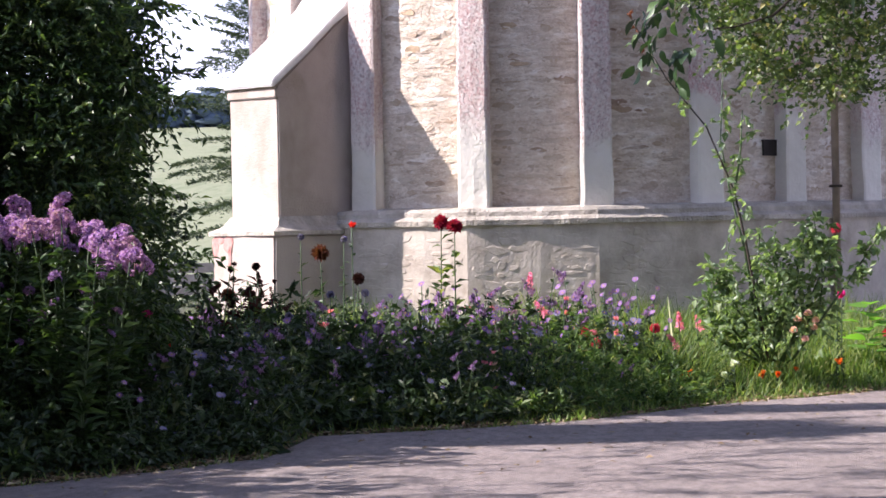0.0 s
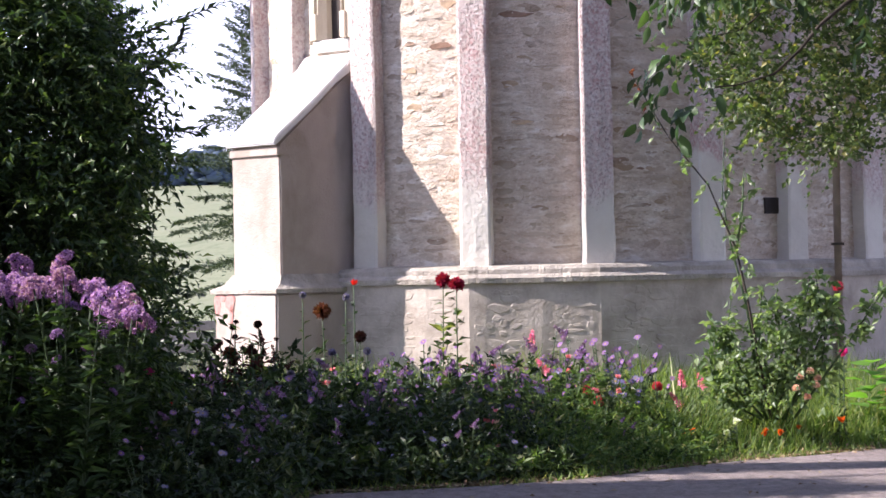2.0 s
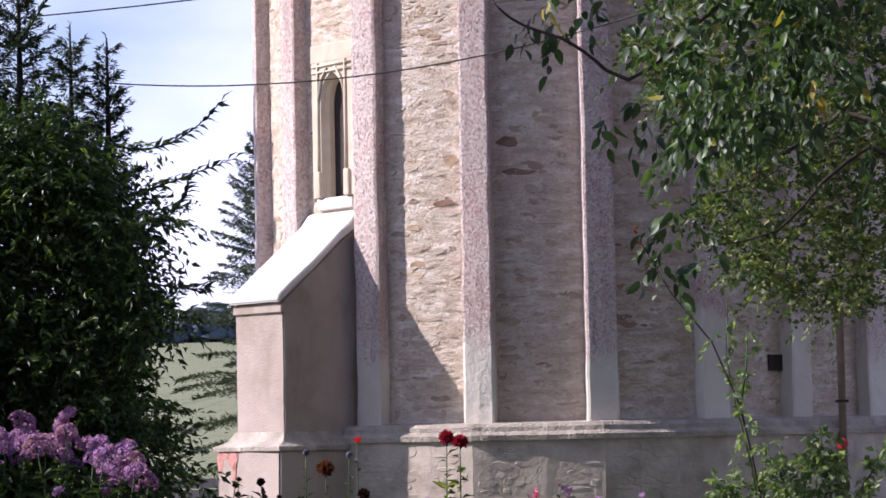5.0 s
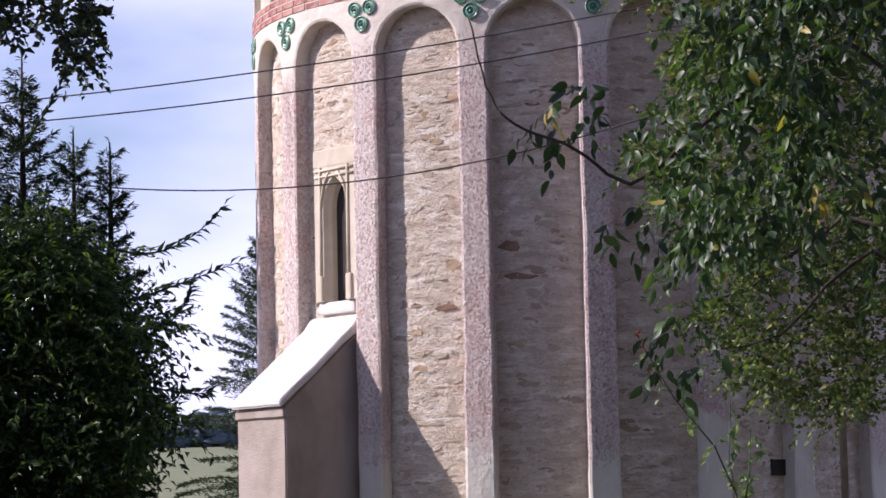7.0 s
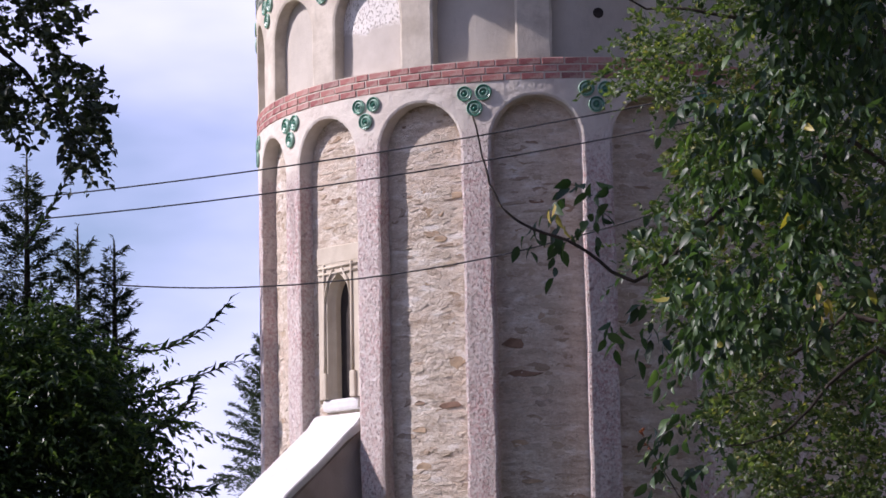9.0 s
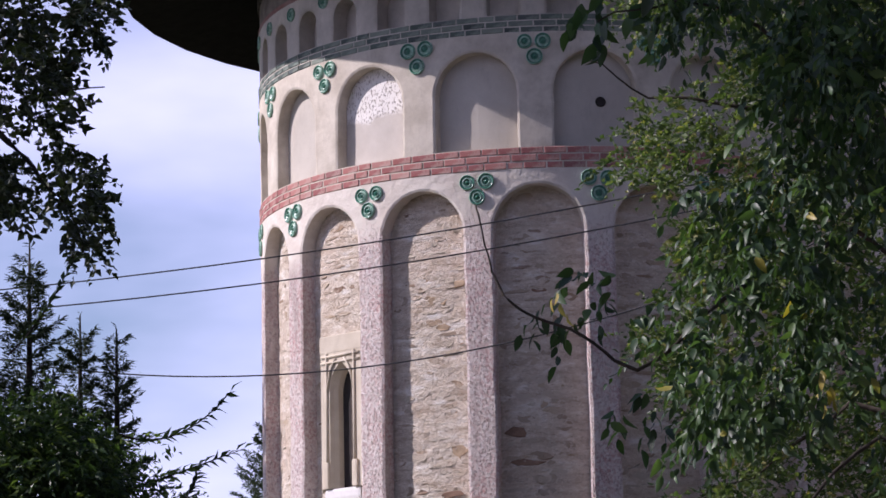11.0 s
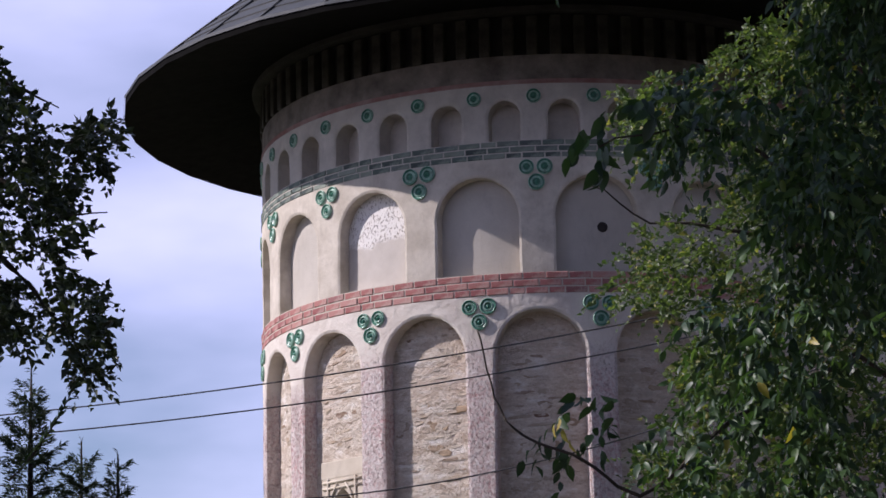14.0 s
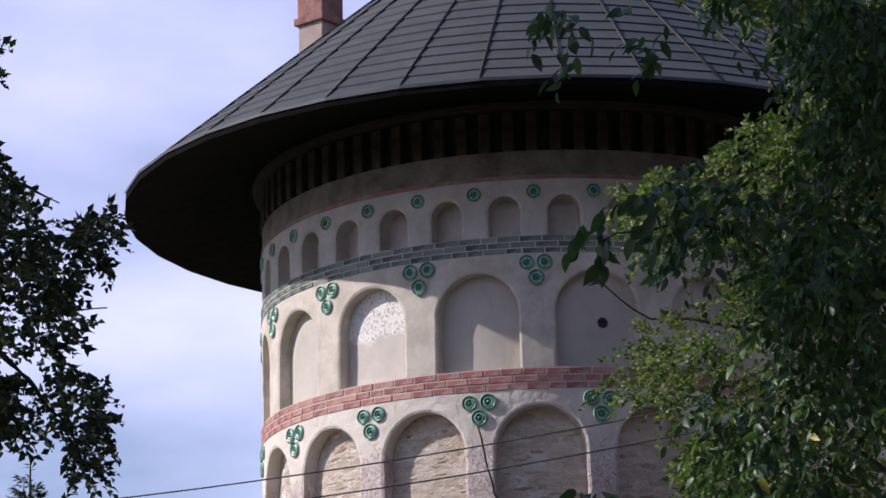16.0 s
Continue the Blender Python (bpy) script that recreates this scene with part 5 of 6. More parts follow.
# ---- the flower bed ----
STEM = mat_plain("green stems", (0.05, 0.085, 0.03), 0.6, 0, 0.3, 20)
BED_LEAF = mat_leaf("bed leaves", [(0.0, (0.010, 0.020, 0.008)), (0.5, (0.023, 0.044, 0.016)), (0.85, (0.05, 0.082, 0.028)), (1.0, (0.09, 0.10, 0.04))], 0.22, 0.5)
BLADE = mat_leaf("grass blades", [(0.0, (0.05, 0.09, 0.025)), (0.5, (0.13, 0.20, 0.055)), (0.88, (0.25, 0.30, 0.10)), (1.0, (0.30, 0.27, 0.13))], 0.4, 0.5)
# lighter version of the bed leaves, with sunlight put into the colour
BED_LEAF_LIT = mat_leaf("bed leaves lightened for sun", [(0.0, (0.04, 0.08, 0.025)), (0.5, (0.09, 0.15, 0.045)), (0.9, (0.16, 0.22, 0.07)), (1.0, (0.28, 0.26, 0.12))], 0.35, 0.5)
DRY = mat_leaf("dry fallen leaves", [(0.0, (0.12, 0.07, 0.04)), (0.6, (0.26, 0.18, 0.10)), (1.0, (0.45, 0.38, 0.25))], 0.1, 0.8)


def petal_mat(name, a, b, glow=0.3):
    return mat_leaf(name, [(0.0, a), (1.0, b)], glow, 0.75, False, 0.08)


VIOLET = petal_mat("violet petals", (0.15, 0.075, 0.24), (0.34, 0.20, 0.42))
BLUE = petal_mat("blue violet petals", (0.12, 0.10, 0.27), (0.32, 0.28, 0.48))
PHLOX = petal_mat("pink lilac phlox petals", (0.23, 0.095, 0.36), (0.56, 0.35, 0.60))
CRIMSON = petal_mat("crimson petals", (0.22, 0.012, 0.04), (0.44, 0.03, 0.08), 0.2)
SCARLET = petal_mat("scarlet petals", (0.65, 0.03, 0.03), (0.85, 0.08, 0.05), 0.3)
RUST = petal_mat("rust brown petals", (0.10, 0.035, 0.025), (0.24, 0.085, 0.05), 0.2)
WILT = petal_mat("withered dark flower heads", (0.035, 0.014, 0.014), (0.09, 0.035, 0.03), 0.05)
ROSE = petal_mat("rose pink petals", (0.62, 0.12, 0.28), (0.80, 0.32, 0.46))
PALEPINK = petal_mat("pale pink petals", (0.72, 0.42, 0.46), (0.85, 0.60, 0.60))
MAGENTA = petal_mat("magenta petals", (0.55, 0.03, 0.25), (0.72, 0.10, 0.42))
ORANGE = petal_mat("orange petals", (0.75, 0.13, 0.02), (0.88, 0.26, 0.04))
WHITEP = petal_mat("white petals", (0.68, 0.68, 0.66), (0.82, 0.82, 0.80))
YOLK = mat_plain("yellow flower centre", (0.55, 0.38, 0.05), 0.8, 0, 0.3, 60)


def bloom(kind, size, mat, rs):
    """A flower head about the origin, facing up and a little out."""
    if kind == "daisy":
        k = 13
        w = np.linspace(0, 2 * math.pi, k, endpoint=False) + rs.uniform(0, 1)
        way = np.stack([np.cos(w), np.sin(w), np.full(k, 0.18)], -1)
        return weld(leaf_mesh("bloom", way * 0, way, size * rs.uniform(0.95, 1.15, k), size * 0.42, mat, 0.03, 0.08, 0.05))
    if kind == "ball":
        k = 120
        i = np.arange(k)
        z = 1 - 1.55 * (i + 0.5) / k
        w = i * 2.39996
        s = np.sqrt(1 - z * z)
        way = np.stack([s * np.cos(w), s * np.sin(w), z], -1)
        at_ = np.concatenate([way * size * 0.45, way * size * 0.2, way * size * 0.1])
        to = np.concatenate([way + rs.normal(size=(k, 3)) * 0.2, way + rs.normal(size=(k, 3)) * 0.6, rs.normal(size=(k, 3))])
        return leaf_mesh("bloom", at_, to, np.repeat(size * np.array([0.56, 0.6, 0.6]), k) * rs.uniform(0.8, 1.15, 3 * k), size * 0.36, mat, 0.16, -0.05, 1.5)
    if kind == "dome":
        k = 80
        z = rs.uniform(-0.15, 1, k)
        w = rs.uniform(0, 2 * math.pi, k)
        s = np.sqrt(1 - z * z)
        c = np.stack([s * np.cos(w), s * np.sin(w), z * 0.62], -1) * size * rs.uniform(0.75, 1.1, (k, 1))
        pos, way = [], []
        for q in range(5):
            n = unit(c)
            t1 = unit(np.cross(n, np.array([0.3, 0.2, 1.0])))
            t2 = np.cross(n, t1)
            a = q * 2 * math.pi / 5
            pos.append(c)
            way.append(t1 * math.cos(a) + t2 * math.sin(a) + n * 0.25)
        return leaf_mesh("bloom", np.concatenate(pos), np.concatenate(way), size * 0.26, size * 0.21, mat, 0.03, 0.05, 0.3)
    if kind == "spike":
        k = 34
        t = np.linspace(0, 1, k)
        w = np.arange(k) * 2.4
        way = np.stack([np.cos(w), np.sin(w), np.full(k, 0.25)], -1)
        pos = np.stack([0 * t, 0 * t, t * size * 4.2 - size * 3.2], -1)
        return leaf_mesh("bloom", pos, way, size * (1.1 - 0.7 * t), size * 0.75, mat, 0.2, 0.15, 0.8)
    k = 22
    w = np.arange(k) * 2.4
    way = np.stack([np.cos(w), np.sin(w), rs.uniform(0.1, 1.3, k)], -1)
    return weld(leaf_mesh("bloom", way * 0, way, size * rs.uniform(0.65, 1.05, k), size * 0.66, mat, 0.18, -0.1, 0.4))


def flower(name, label, category, height, heads, kind, size, mat, seed, group="", leaves=26, leaf=0.09, lean=0.16, slim=0.34, leaf_mat=None, low=0.72):
    """A plant with a stem for each head, leaves along the stems, and the heads as parts."""
    rs = np.random.RandomState(seed)
    plant = tagged(empty(name), label, category, group)
    pos, way = [], []
    for h in range(heads):
        top = height * (1 if h == 0 else rs.uniform(low, 0.98))
        w = rs.uniform(0, 2 * math.pi)
        off = lean * (0.25 if heads == 1 else 1) * rs.uniform(0.3, 1.0)
        end = np.array([math.cos(w) * off, math.sin(w) * off, top])
        path = [(0, 0, 0), (end[0] * 0.35, end[1] * 0.35, top * 0.45), (end[0] * 0.8, end[1] * 0.8, top * 0.85), tuple(end)]
        part("stem", tube("stem", path, [0.008, 0.007, 0.005, 0.004], STEM, 5), plant)
        head = part("bloom", bloom(kind, size * rs.uniform(0.85, 1.1), mat, rs), plant, "", Matrix.Translation(tuple(end)) @ Euler((rs.uniform(0.4, 1.25), 0, rs.uniform(-0.8, 0.8))).to_matrix().to_4x4())
        if kind == "daisy":
            me = lathe("centre", [(size * 0.22, 0.0), (size * 0.2, size * 0.09), (size * 0.1, size * 0.14), (0.0, size * 0.15)], YOLK, 8)
            part("centre", me, head, "", Matrix.Rotation(radians(-90), 4, "X"))
        t = 0.05 + 0.85 * rs.uniform(0, 1, leaves) ** 1.9
        pts = np.array(path)
        pos.append(np.stack([np.interp(t, [0, 0.45, 0.85, 1], pts[:, i]) for i in range(3)], -1))
        a = rs.uniform(0, 2 * math.pi, leaves)
        way.append(np.stack([np.cos(a), np.sin(a), rs.uniform(-0.1, 0.8, leaves)], -1))
    pos, way = np.concatenate(pos), np.concatenate(way)
    part("leaves", leaf_mesh("leaves", pos, way, rs.uniform(0.45, 1.2, len(pos)) * np.clip(1.25 - 0.75 * pos[:, 2] / height, 0.3, 1.2) * leaf, leaf * slim, leaf_mat or BED_LEAF), plant)
    return plant


def move(ob, x, y, scale=1.0, turn=0.0, z=None):
    ob.matrix_basis = Matrix.Translation((x, y, ground_z(x, y) - 0.02 if z is None else z)) @ Matrix.Rotation(turn, 4, "Z") @ Matrix.Scale(scale, 4)
    return ob


def spot(uv, y):
    """Foot of a plant whose head stands in this direction at this depth, and the height of its head."""
    x = uv[0] * y
    return x, y, 1.6 + uv[1] * y - ground_z(x, y) + 0.02


def single(name, label, category, uv, y, kind, size, mat, seed, **more):
    x, y, h = spot(uv, y)
    ob = flower(name, label, category, max(0.12, h), 1, kind, size, mat, seed, **more)
    move(ob, x, y)
    return ob


# tall flowers that stand out singly
single("dahlia", "tall crimson dahlia with a dense round head", "dahlia", (-0.0013, -0.0001), 23.2, "ball", 0.075, CRIMSON, 21, leaves=60, leaf=0.2, slim=0.28, leaf_mat=LEAF_SMALL)
single("dahlia", "tall crimson dahlia with a dense round head", "dahlia", (0.0042, -0.0019), 23.1, "ball", 0.082, CRIMSON, 22, leaves=60, leaf=0.2, slim=0.28, leaf_mat=LEAF_SMALL)
single("dahlia", "rust brown dahlia past its best", "dahlia", (-0.0448, -0.0107), 23.4, "ball", 0.082, RUST, 23)
single("dahlia", "dark withered dahlia head on a stem", "dahlia", (-0.0335, -0.0207), 23.0, "ball", 0.055, WILT, 24)
single("dahlia", "orange brown dahlia among withered stems", "dahlia", (-0.0822, -0.0261), 22.0, "ball", 0.075, RUST, 25)
single("zinnia", "single scarlet flower on a long stem", "flower", (-0.0339, -0.0011), 23.2, "cup", 0.055, SCARLET, 26)
single("zinnia", "small scarlet flower in the shade", "flower", (-0.1023, -0.0458), 19.4, "cup", 0.05, SCARLET, 27)
single("cosmos", "bright magenta flower on a thin stem", "flower", (-0.1123, -0.0330), 19.2, "cup", 0.065, MAGENTA, 28)
single("cosmos", "bright magenta flower on a thin stem", "flower", (0.1495, -0.0306), 24.5, "cup", 0.075, MAGENTA, 29)
single("zinnia", "pink flower with a pale centre", "flower", (0.0191, -0.0551), 21.6, "daisy", 0.05, PALEPINK, 30)
single("zinnia", "pink flower with a pale centre", "flower", (0.0189, -0.0630), 21.5, "daisy", 0.045, ROSE, 31)
single("white_flower", "round white flower low in the bed", "flower", (-0.0013, -0.0609), 21.2, "ball", 0.045, WHITEP, 32)
single("white_flower", "round white flower low in the bed", "flower", (0.1091, -0.0562), 23.6, "cup", 0.06, WHITEP, 33)
single("white_flower", "round white flower low in the bed", "flower", (0.1039, -0.0599), 23.5, "ball", 0.04, WHITEP, 34)
for i, (uv, y) in enumerate((((0.0663, -0.0412), 24.0), ((0.0795, -0.0419), 24.0), ((0.0585, -0.0470), 23.4), ((0.0522, -0.0426), 23.6), ((0.1481, -0.0056), 25.0), ((0.1659, -0.0454), 25.0))):
    single("dahlia", "small rose red dahlia in the sunlit grass", "dahlia", uv, y, "ball", 0.055, petal_mat("rose red petals", (0.48, 0.04, 0.10), (0.66, 0.10, 0.18)) if i == 0 else bpy.data.materials["rose red petals"], 40 + i, group="rose red dahlias")
for i, (uv, y) in enumerate((((0.0892, -0.0374), 24.2), ((0.0956, -0.0386), 24.6), ((0.0350, -0.0320), 23.5), ((0.0320, -0.0213), 24.2), ((0.0863, -0.0459), 24.0))):
    single("snapdragon", "pink snapdragon spike in the flower bed", "flower", uv, y, "spike", 0.055, ROSE, 50 + i, group="snapdragons")
for i, (uv, y) in enumerate((((0.0892, -0.0605), 23.2), ((0.0924, -0.0592), 23.3), ((0.1180, -0.0604), 23.7), ((0.1206, -0.0594), 23.8), ((0.1261, -0.0602), 23.8), ((0.1321, -0.0586), 24.0), ((0.1475, -0.0559), 24.2), ((0.1507, -0.0558), 24.3))):
    single("nasturtium", "low bright orange flower at the bed edge", "flower", uv, y, "cup", 0.045, ORANGE, 60 + i, group="orange flowers", leaves=12, leaf=0.06, slim=0.8)
# withered dark stems before the buttress
for i, uv in enumerate(((-0.0857, -0.0162), (-0.0809, -0.0146), (-0.0744, -0.0186), (-0.0675, -0.0153), (-0.0659, -0.0213), (-0.0711, -0.0234), (-0.0781, -0.0296), (-0.0850, -0.0338), (-0.0631, -0.0299), (-0.0739, -0.0340), (-0.0880, -0.0255), (-0.0832, -0.0225), (-0.0790, -0.0200), (-0.0768, -0.0245), (-0.0725, -0.0265), (-0.0692, -0.0255), (-0.0662, -0.0335), (-0.0612, -0.0245), (-0.0705, -0.0315), (-0.0815, -0.0315))):
    single("withered_flower", "withered dark flower on a dry stem", "flower", uv, 21.8 + 0.05 * i, ("ball", "cup", "spike")[i % 3], 0.03 + 0.004 * (i % 4), WILT, 70 + i, group="withered flowers", leaves=40, leaf=(0.09, 0.22)[i % 2], slim=(0.34, 0.13)[i % 2], lean=0.6, leaf_mat=WILT)

# asters and larkspur, the mass of the bed
ASTERS = [flower("aster", "blue violet asters in a loose clump", "aster", 0.62, 5, "daisy", 0.033, BLUE, 80, "asters", 24, 0.07, 0.26),
          flower("aster", "violet asters in a loose clump", "aster", 0.74, 4, "daisy", 0.034, VIOLET, 81, "asters", 24, 0.07, 0.26),
          flower("aster", "violet flower spikes in a loose clump", "larkspur", 0.78, 4, "spike", 0.036, VIOLET, 82, "asters", 26, 0.08, 0.2),
          flower("aster", "small white and pale flowers in a clump", "aster", 0.5, 4, "daisy", 0.028, WHITEP, 83, "asters", 24, 0.07, 0.2),
          flower("aster", "pink flowers in a loose clump", "aster", 0.66, 4, "cup", 0.045, ROSE, 84, "asters", 24, 0.08, 0.22)]
rng = random.Random(12)
used = set()
for i in range(125):
    x = rng.uniform(-2.1, 1.9)
    y = edge_y(x) + 0.25 + rng.random() ** 0.9 * 3.6
    if y > 25.6:
        continue
    c = rng.choices((0, 1, 2, 3, 4), (9, 8, 5, 2, 2 if x > 0.3 else 0.5))[0]
    s = rng.uniform(0.7, 1.12) * (0.55 + 0.45 * min(1, (y - edge_y(x)) / 1.6))
    m = Matrix.Translation((x, y, ground_z(x, y) - 0.02)) @ Matrix.Rotation(rng.uniform(-0.9, 0.9), 4, "Z")
    if c not in used:
        used.add(c)
        ASTERS[c].matrix_basis = m
        continue
    ob = copy_thing(ASTERS[c], m)
    ob.scale = (s, s, s)

# taller violet spikes and blue heads before the plinth
for i, (uv, y) in enumerate((((0.0120, -0.0283), 23.0), ((0.0176, -0.0242), 23.3), ((0.0244, -0.0258), 23.4), ((0.0300, -0.0229), 23.8), ((0.0363, -0.0192), 24.0), ((0.0426, -0.0236), 24.0), ((0.0484, -0.0208), 24.2), ((0.0603, -0.0223), 24.3), ((0.0542, -0.0281), 23.8), ((0.0211, -0.0328), 22.8), ((0.0307, -0.0308), 23.0), ((0.0392, -0.0321), 23.2), ((0.0061, -0.0335), 22.8), ((-0.0056, -0.0354), 22.6))):
    x, y, h = spot(uv, y)
    ob = copy_thing(ASTERS[(2, 1, 2, 0)[i % 4]], Matrix.Translation((x, y, ground_z(x, y) - 0.02)) @ Matrix.Rotation(i * 1.1, 4, "Z"))
    ob.scale = (0.95, 0.95, h / 0.78)
for i, (uv, y) in enumerate((((-0.0536, -0.0045), 22.6), ((-0.0383, -0.0057), 22.8), ((-0.0536, -0.0419), 21.4), ((-0.0428, -0.0265), 22.2), ((-0.0311, -0.0263), 22.4), ((-0.0585, -0.0343), 21.8), ((-0.0483, -0.0345), 22.0))):
    single("cornflower", "dark blue flower on a thin stem", "flower", uv, y, "ball", 0.04, BLUE, 140 + i, group="dark blue flowers", leaves=40, leaf=0.12, slim=0.2)

# phlox by the path
PHLOX_LEAF = mat_leaf("phlox leaves", [(0.0, (0.016, 0.036, 0.012)), (0.6, (0.036, 0.070, 0.022)), (1.0, (0.085, 0.135, 0.04))], 0.25, 0.45)
TALL = 1.55
PH = [flower("phlox", "tall phlox with lilac pink flower clusters", "phlox", TALL, 4, "dome", 0.082, PHLOX, 90, "phlox plants", 120, 0.17, 0.30, 0.28, PHLOX_LEAF, 0.87),
      flower("phlox", "tall phlox with lilac pink flower clusters", "phlox", TALL, 3, "dome", 0.074, PHLOX, 91, "phlox plants", 120, 0.17, 0.26, 0.28, PHLOX_LEAF, 0.85),
      flower("phlox", "phlox gone over, with few violet flowers", "phlox", TALL, 2, "dome", 0.055, VIOLET, 92, "phlox plants", 160, 0.17, 0.30, 0.28, PHLOX_LEAF, 0.8)]
top_of = [(-0.190, -0.004), (-0.172, 0.004), (-0.163, 0.0065), (-0.150, 0.0092), (-0.138, 0.0045), (-0.127, 0.0), (-0.117, -0.0095), (-0.108, -0.030)]
rng = random.Random(41)
first = set()
for i in range(26):
    c = (0, 2, 1, 2)[i % 4]
    u = -0.182 + 0.066 * ((i * 0.618) % 1.0)
    v = float(lerp(top_of, u)) - (0.0 if i < 14 else rng.uniform(0.0, 0.006)) - (rng.uniform(0.012, 0.04) if c == 2 else 0.0)
    x, y, h = spot((u, v), rng.uniform(17.5, 18.8))
    m = Matrix.Translation((x, y, ground_z(x, y) - 0.02)) @ Matrix.Rotation(i * 1.3, 4, "Z")
    ob = copy_thing(PH[c], m) if c in first else PH[c]
    first.add(c)
    ob.matrix_basis = m
    ob.scale = (h / TALL,) * 3


# rose bush with tall canes
def rose_bush():
    ROSE_LEAF = mat_leaf("rose leaves", [(0.0, (0.08, 0.13, 0.06)), (0.6, (0.16, 0.22, 0.11)), (1.0, (0.26, 0.32, 0.17))], 0.4, 0.4)
    x, y = 2.85, 24.0
    bush = tagged(empty("rose_bush", x, y, ground_z(x, y) - 0.02), "tall rose bush with long canes and pale pink flowers", "rose bush")
    inv = Matrix.Translation((-x, -y, -ground_z(x, y) + 0.02))
    P = lambda uv, d=24.0: np.array([uv[0] * d, d, 1.6 + uv[1] * d])
    canes = [((0.1220, -0.0552), (0.1143, -0.0102), (0.1104, 0.0091), (0.1003, 0.0338), (0.0857, 0.0522), (0.0723, 0.0759)), ((0.1198, -0.0551), (0.1138, -0.0123), (0.1083, 0.0113), (0.1055, 0.0284), (0.1072, 0.0603)), ((0.1104, 0.0091), (0.1129, 0.0239), (0.1140, 0.0399)),
             ((0.1241, -0.0552), (0.1333, -0.0213), (0.1379, -0.0022)), ((0.1230, -0.0552), (0.1267, -0.0297), (0.1250, -0.0083)), ((0.1209, -0.0551), (0.1075, -0.0292), (0.1003, -0.0184)), ((0.1262, -0.0552), (0.1416, -0.0342), (0.1463, -0.0087)), ((0.1252, -0.0552), (0.1183, -0.0252), (0.1198, -0.0039)),
             ((0.1305, -0.0553), (0.1524, -0.0259), (0.1673, -0.0049)), ((0.1273, -0.0553), (0.1429, -0.0215), (0.1401, -0.0011)), ((0.1198, -0.0551), (0.1042, -0.0377), (0.1079, -0.0101)), ((0.1188, -0.0551), (0.1019, -0.0462), (0.0990, -0.0291)), ((0.1220, -0.0552), (0.1308, -0.0383), (0.1344, -0.0191))]
    for i, c in enumerate(canes):
        pts = [P(q, 24.0 + 0.05 * (i % 4)) for q in c]
        ob = part("cane", tube("cane", [Vector(p) for p in pts], list(np.linspace(0.014, 0.004, len(pts))), STEM if i else BARK, 6), bush)
        ob.matrix_parent_inverse = inv
        n = 10 if i < 3 else 34
        t = RS.uniform(0.25, 1, n) * (len(pts) - 1)
        k = np.minimum(t.astype(int), len(pts) - 2)
        f = (t - k)[:, None]
        arr = np.array(pts)
        s = arr[k] * (1 - f) + arr[k + 1] * f
        pp, d, ln = twig_leaves(s, RS.normal(size=(n, 3)) + np.array([0, 0, 0.2]), np.full(n, 0.10), 5, RS.uniform(0.08, 0.2, n))
        ob = part("leaves", leaf_mesh("leaves", pp, d, ln, ln * 0.62, ROSE_LEAF), bush)
        ob.matrix_parent_inverse = inv
    s = np.array([2.9, 23.9, 0.75]) + RS.normal(size=(120, 3)) * np.array([0.28, 0.16, 0.24])
    s[:, 2] = np.maximum(s[:, 2], 0.3)
    pp, d, ln = twig_leaves(s, RS.normal(size=(120, 3)), np.full(120, 0.075), 6, RS.uniform(0.08, 0.2, 120))
    ob = part("leaves", leaf_mesh("leaves", pp, d, ln, ln * 0.6, ROSE_LEAF), bush, "thick green leaves round the foot")
    ob.matrix_parent_inverse = inv
    rs = np.random.RandomState(8)
    for uv in ((0.1334, -0.0394), (0.1372, -0.0373), (0.1400, -0.0400), (0.1360, -0.0469), (0.1318, -0.0436), (0.1393, -0.0427)):
        ob = part("bloom", bloom("ball", 0.04, PALEPINK, rs), bush)
        ob.matrix_parent_inverse = inv
        ob.matrix_basis = Matrix.Translation(tuple(P(uv, 23.75)))
    for uv in ((0.0717, 0.0770), (0.0744, 0.0716), (0.0774, 0.0641)):
        ob = part("young_leaves", leaf_mesh("young_leaves", np.repeat(P(uv)[None], 5, 0), rs.normal(size=(5, 3)), 0.06, 0.03, RUST), bush, "reddish young leaves")
        ob.matrix_parent_inverse = inv


rose_bush()

# broad light green leaves at the far end of the bed
hosta = tagged(empty("leafy_plant", 3.98, 24.8, ground_z(3.98, 24.8)), "leafy plant with broad light green leaves", "plant")
LIGHT = mat_leaf("light green broad leaves", [(0.0, (0.10, 0.22, 0.04)), (1.0, (0.17, 0.33, 0.06))], 0.45, 0.45)
for i in range(16):
    w = i * 2.4
    b = np.array([[0.04 * math.cos(w), 0.04 * math.sin(w), 0.25 + 0.03 * i]])
    part("leaf", leaf_mesh("leaf", b, np.array([[math.cos(w), math.sin(w), 0.35]]), 0.26, 0.19, LIGHT, 0.1, 0.15, 0.1, True), hosta)
# pale sword leaf
sword = tagged(empty("sword_leaf", 2.08, 24.2, ground_z(2.08, 24.2)), "upright pale sword-shaped leaf of a gladiolus", "plant")
part("leaf", leaf_mesh("leaf", np.array([[0.0, 0, 0]]), np.array([[-0.04, 0, 1.0]]), 0.78, 0.055, petal_mat("pale dry leaf", (0.42, 0.42, 0.26), (0.5, 0.5, 0.32)), 0.02, 0.01, 0.1), sword)
for i in range(5):
    part("leaf", leaf_mesh("leaf", np.array([[0.02 * i, 0.03, 0]]), np.array([[0.10 * (i - 2), 0.1, 1.0]]), 0.5, 0.03, BLADE, 0.02, 0.05, 0.1), sword)


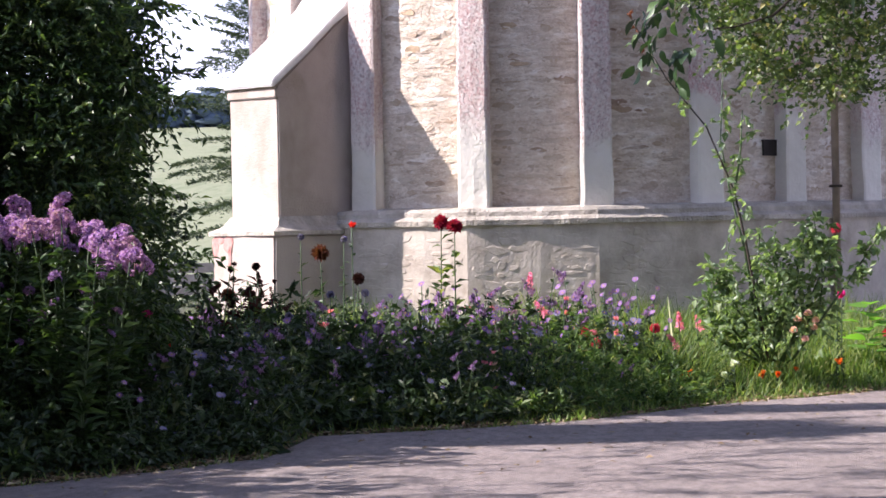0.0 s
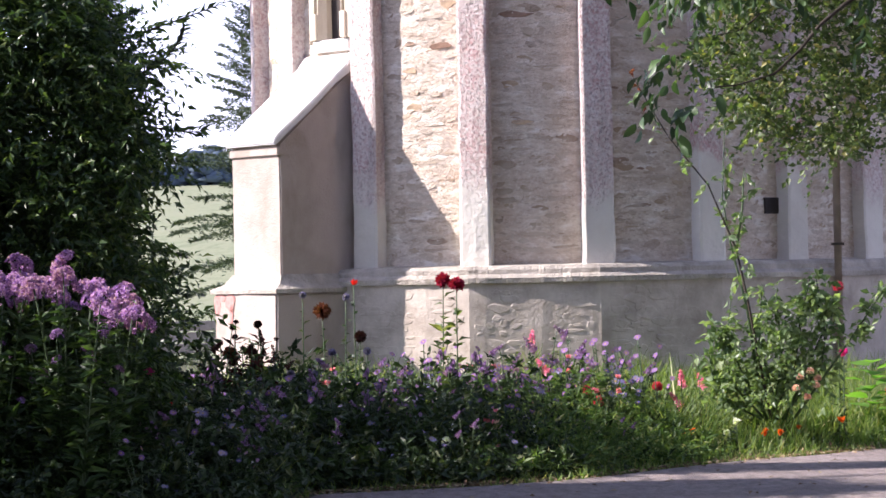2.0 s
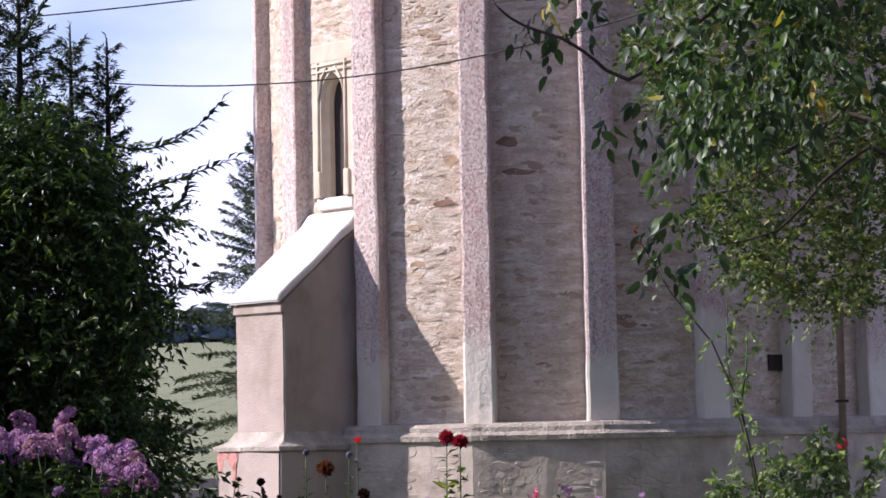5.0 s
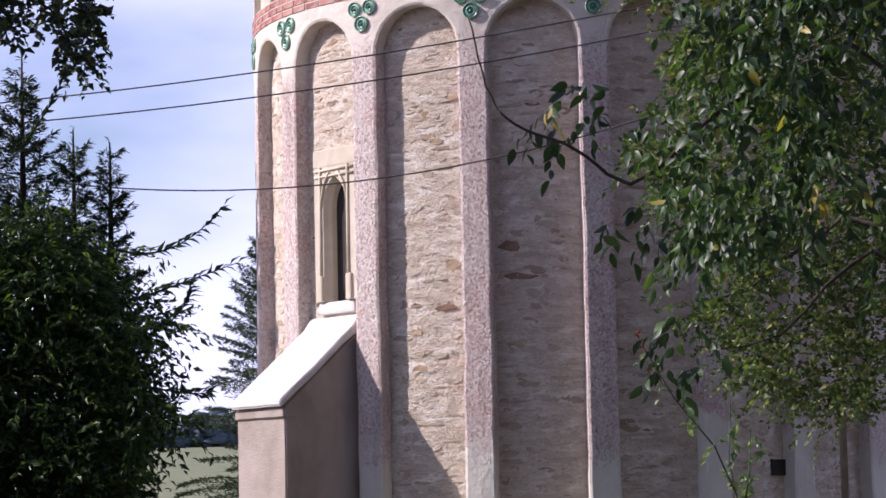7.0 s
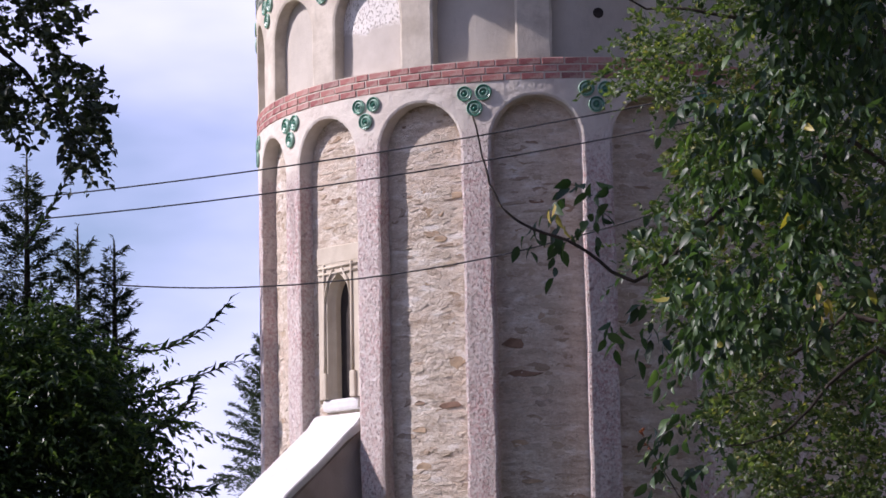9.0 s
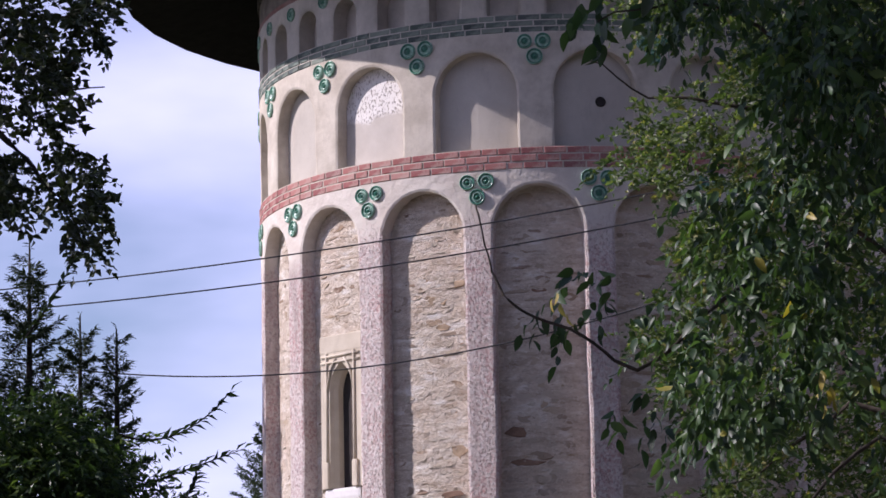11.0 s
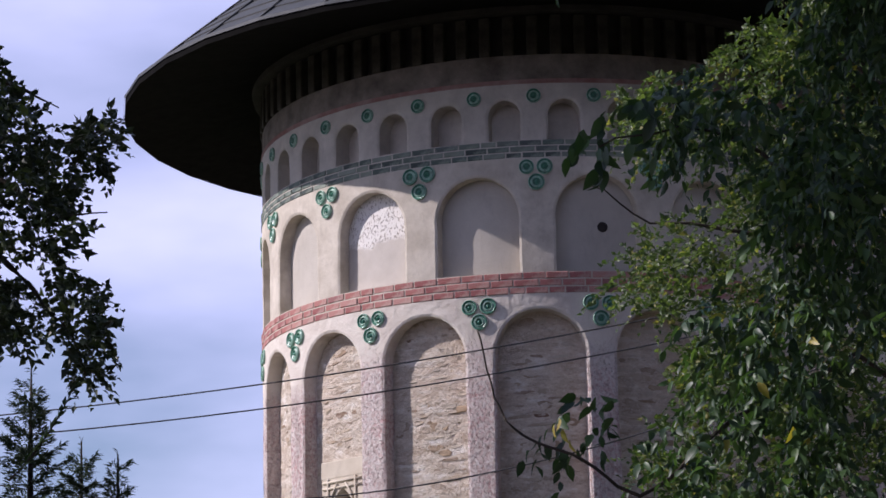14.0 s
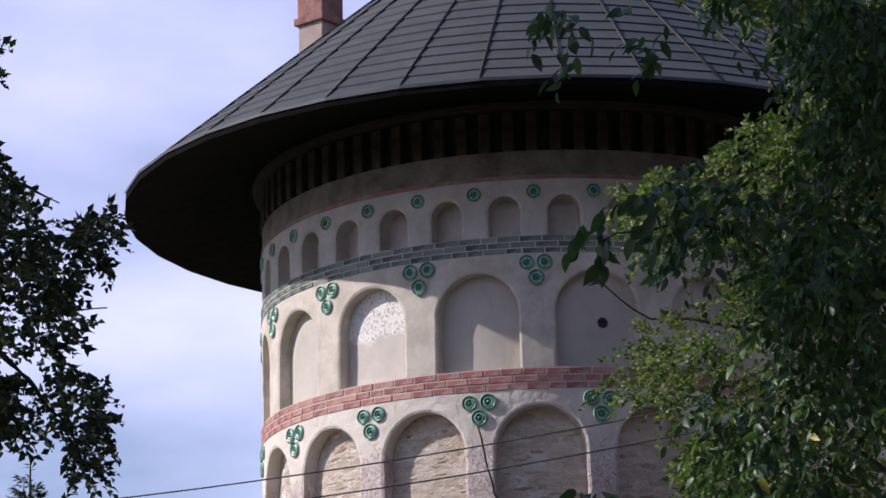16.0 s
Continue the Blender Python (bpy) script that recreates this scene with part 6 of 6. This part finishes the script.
# undergrowth, grass and fallen leaves
def undergrowth():
    n = 12500
    x = RS.uniform(-4.6, 2.3, n)
    ey = np.array([edge_y(a) for a in x])
    d = 0.05 + RS.power(1.0, n) * 5.0
    y = ey + d
    tall = np.where(x < -2.2, 0.95, np.where(x < -1.15, 0.7, 0.62)) * np.clip(d / 1.1, 0.22, 1) * RS.uniform(0.35, 1.0, n)
    tall *= RS.uniform(0.6, 1.25, n) * np.where(x > 1.3, np.clip(1 - (x - 1.3) / 1.2, 0.35, 1), 1) * np.where(y > 24.0, np.clip(1 - (y - 24.0) / 2.2, 0.3, 1), 1)
    gz = np.array([ground_z(a, b) for a, b in zip(x, y)])
    s = np.stack([x, y, gz + tall * RS.uniform(0.25, 1, n)], -1)
    keep = (y < 27.3) & ((x / y < -0.06) | (y < 26.2))
    s = s[keep]
    # lightened leaves take over towards the right, sunlit end of the bed
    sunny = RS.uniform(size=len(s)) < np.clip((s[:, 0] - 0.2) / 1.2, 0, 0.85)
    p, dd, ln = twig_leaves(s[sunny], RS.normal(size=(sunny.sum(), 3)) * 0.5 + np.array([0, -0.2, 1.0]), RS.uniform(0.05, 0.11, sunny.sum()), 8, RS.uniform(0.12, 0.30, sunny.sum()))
    tagged(new("herbs", leaf_mesh("herbs", p, dd, ln, ln * 0.30, BED_LEAF_LIT)), "narrow bed leaves coloured lighter for the sunlit end", "herbs", kind="stuff")
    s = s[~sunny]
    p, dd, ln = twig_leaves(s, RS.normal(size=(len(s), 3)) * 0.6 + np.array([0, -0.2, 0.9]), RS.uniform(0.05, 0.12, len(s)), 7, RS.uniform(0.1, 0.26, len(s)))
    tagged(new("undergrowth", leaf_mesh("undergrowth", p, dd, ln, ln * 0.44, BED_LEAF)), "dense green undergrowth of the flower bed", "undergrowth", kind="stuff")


def grass():
    n = 56000
    x = RS.uniform(-4.5, 5.6, n)
    ey = np.array([edge_y(a) for a in x])
    y = ey + RS.uniform(-0.03, 1, n) ** 1.0 * (29.0 - ey)
    dist = np.hypot(x - AXIS.x, y - AXIS.y)
    keep = (dist > FOOT + 0.05) & ((x > 0.6) | (RS.uniform(size=n) < 0.35))
    x, y = x[keep], y[keep]
    gz = np.array([ground_z(a, b) for a, b in zip(x, y)]) - 0.02
    way = RS.normal(size=(len(x), 3)) * 0.33 + np.array([0.05, -0.05, 1.0])
    edge_low = np.clip((y - np.array([edge_y(a) for a in x])) / 0.9, 0.25, 1)
    ln = RS.uniform(0.12, 0.46, len(x)) * edge_low * (0.75 + 0.5 * np.sin(x * 3.1 + np.sin(y * 2.3) * 2) ** 2)
    tagged(new("grass", leaf_mesh("grass", np.stack([x, y, gz], -1), way, ln, 0.014, BLADE, 0.02, 0.3, 0.9)), "sunlit green grass before the church wall", "grass", kind="stuff")


def litter():
    n = 2200
    x = RS.uniform(-3.4, 4.6, n)
    y = np.array([edge_y(a) for a in x]) + RS.normal(size=n) * 0.15 - 0.02
    far = RS.uniform(size=n) < 0.07
    y = np.where(far, y - RS.uniform(0, 4, n), y)
    z = np.maximum(np.array([ground_z(a, b) for a, b in zip(x, y)]), 0.004) + 0.008
    way = RS.normal(size=(n, 3)) * np.array([1, 1, 0.12])
    tagged(new("fallen_leaves", leaf_mesh("fallen_leaves", np.stack([x, y, z], -1), way, RS.uniform(0.03, 0.075, n), 0.032, DRY, 0.1, 0.1, 0.2)), "dry fallen leaves along the path edge", "leaves", kind="stuff")


undergrowth()
grass()
litter()
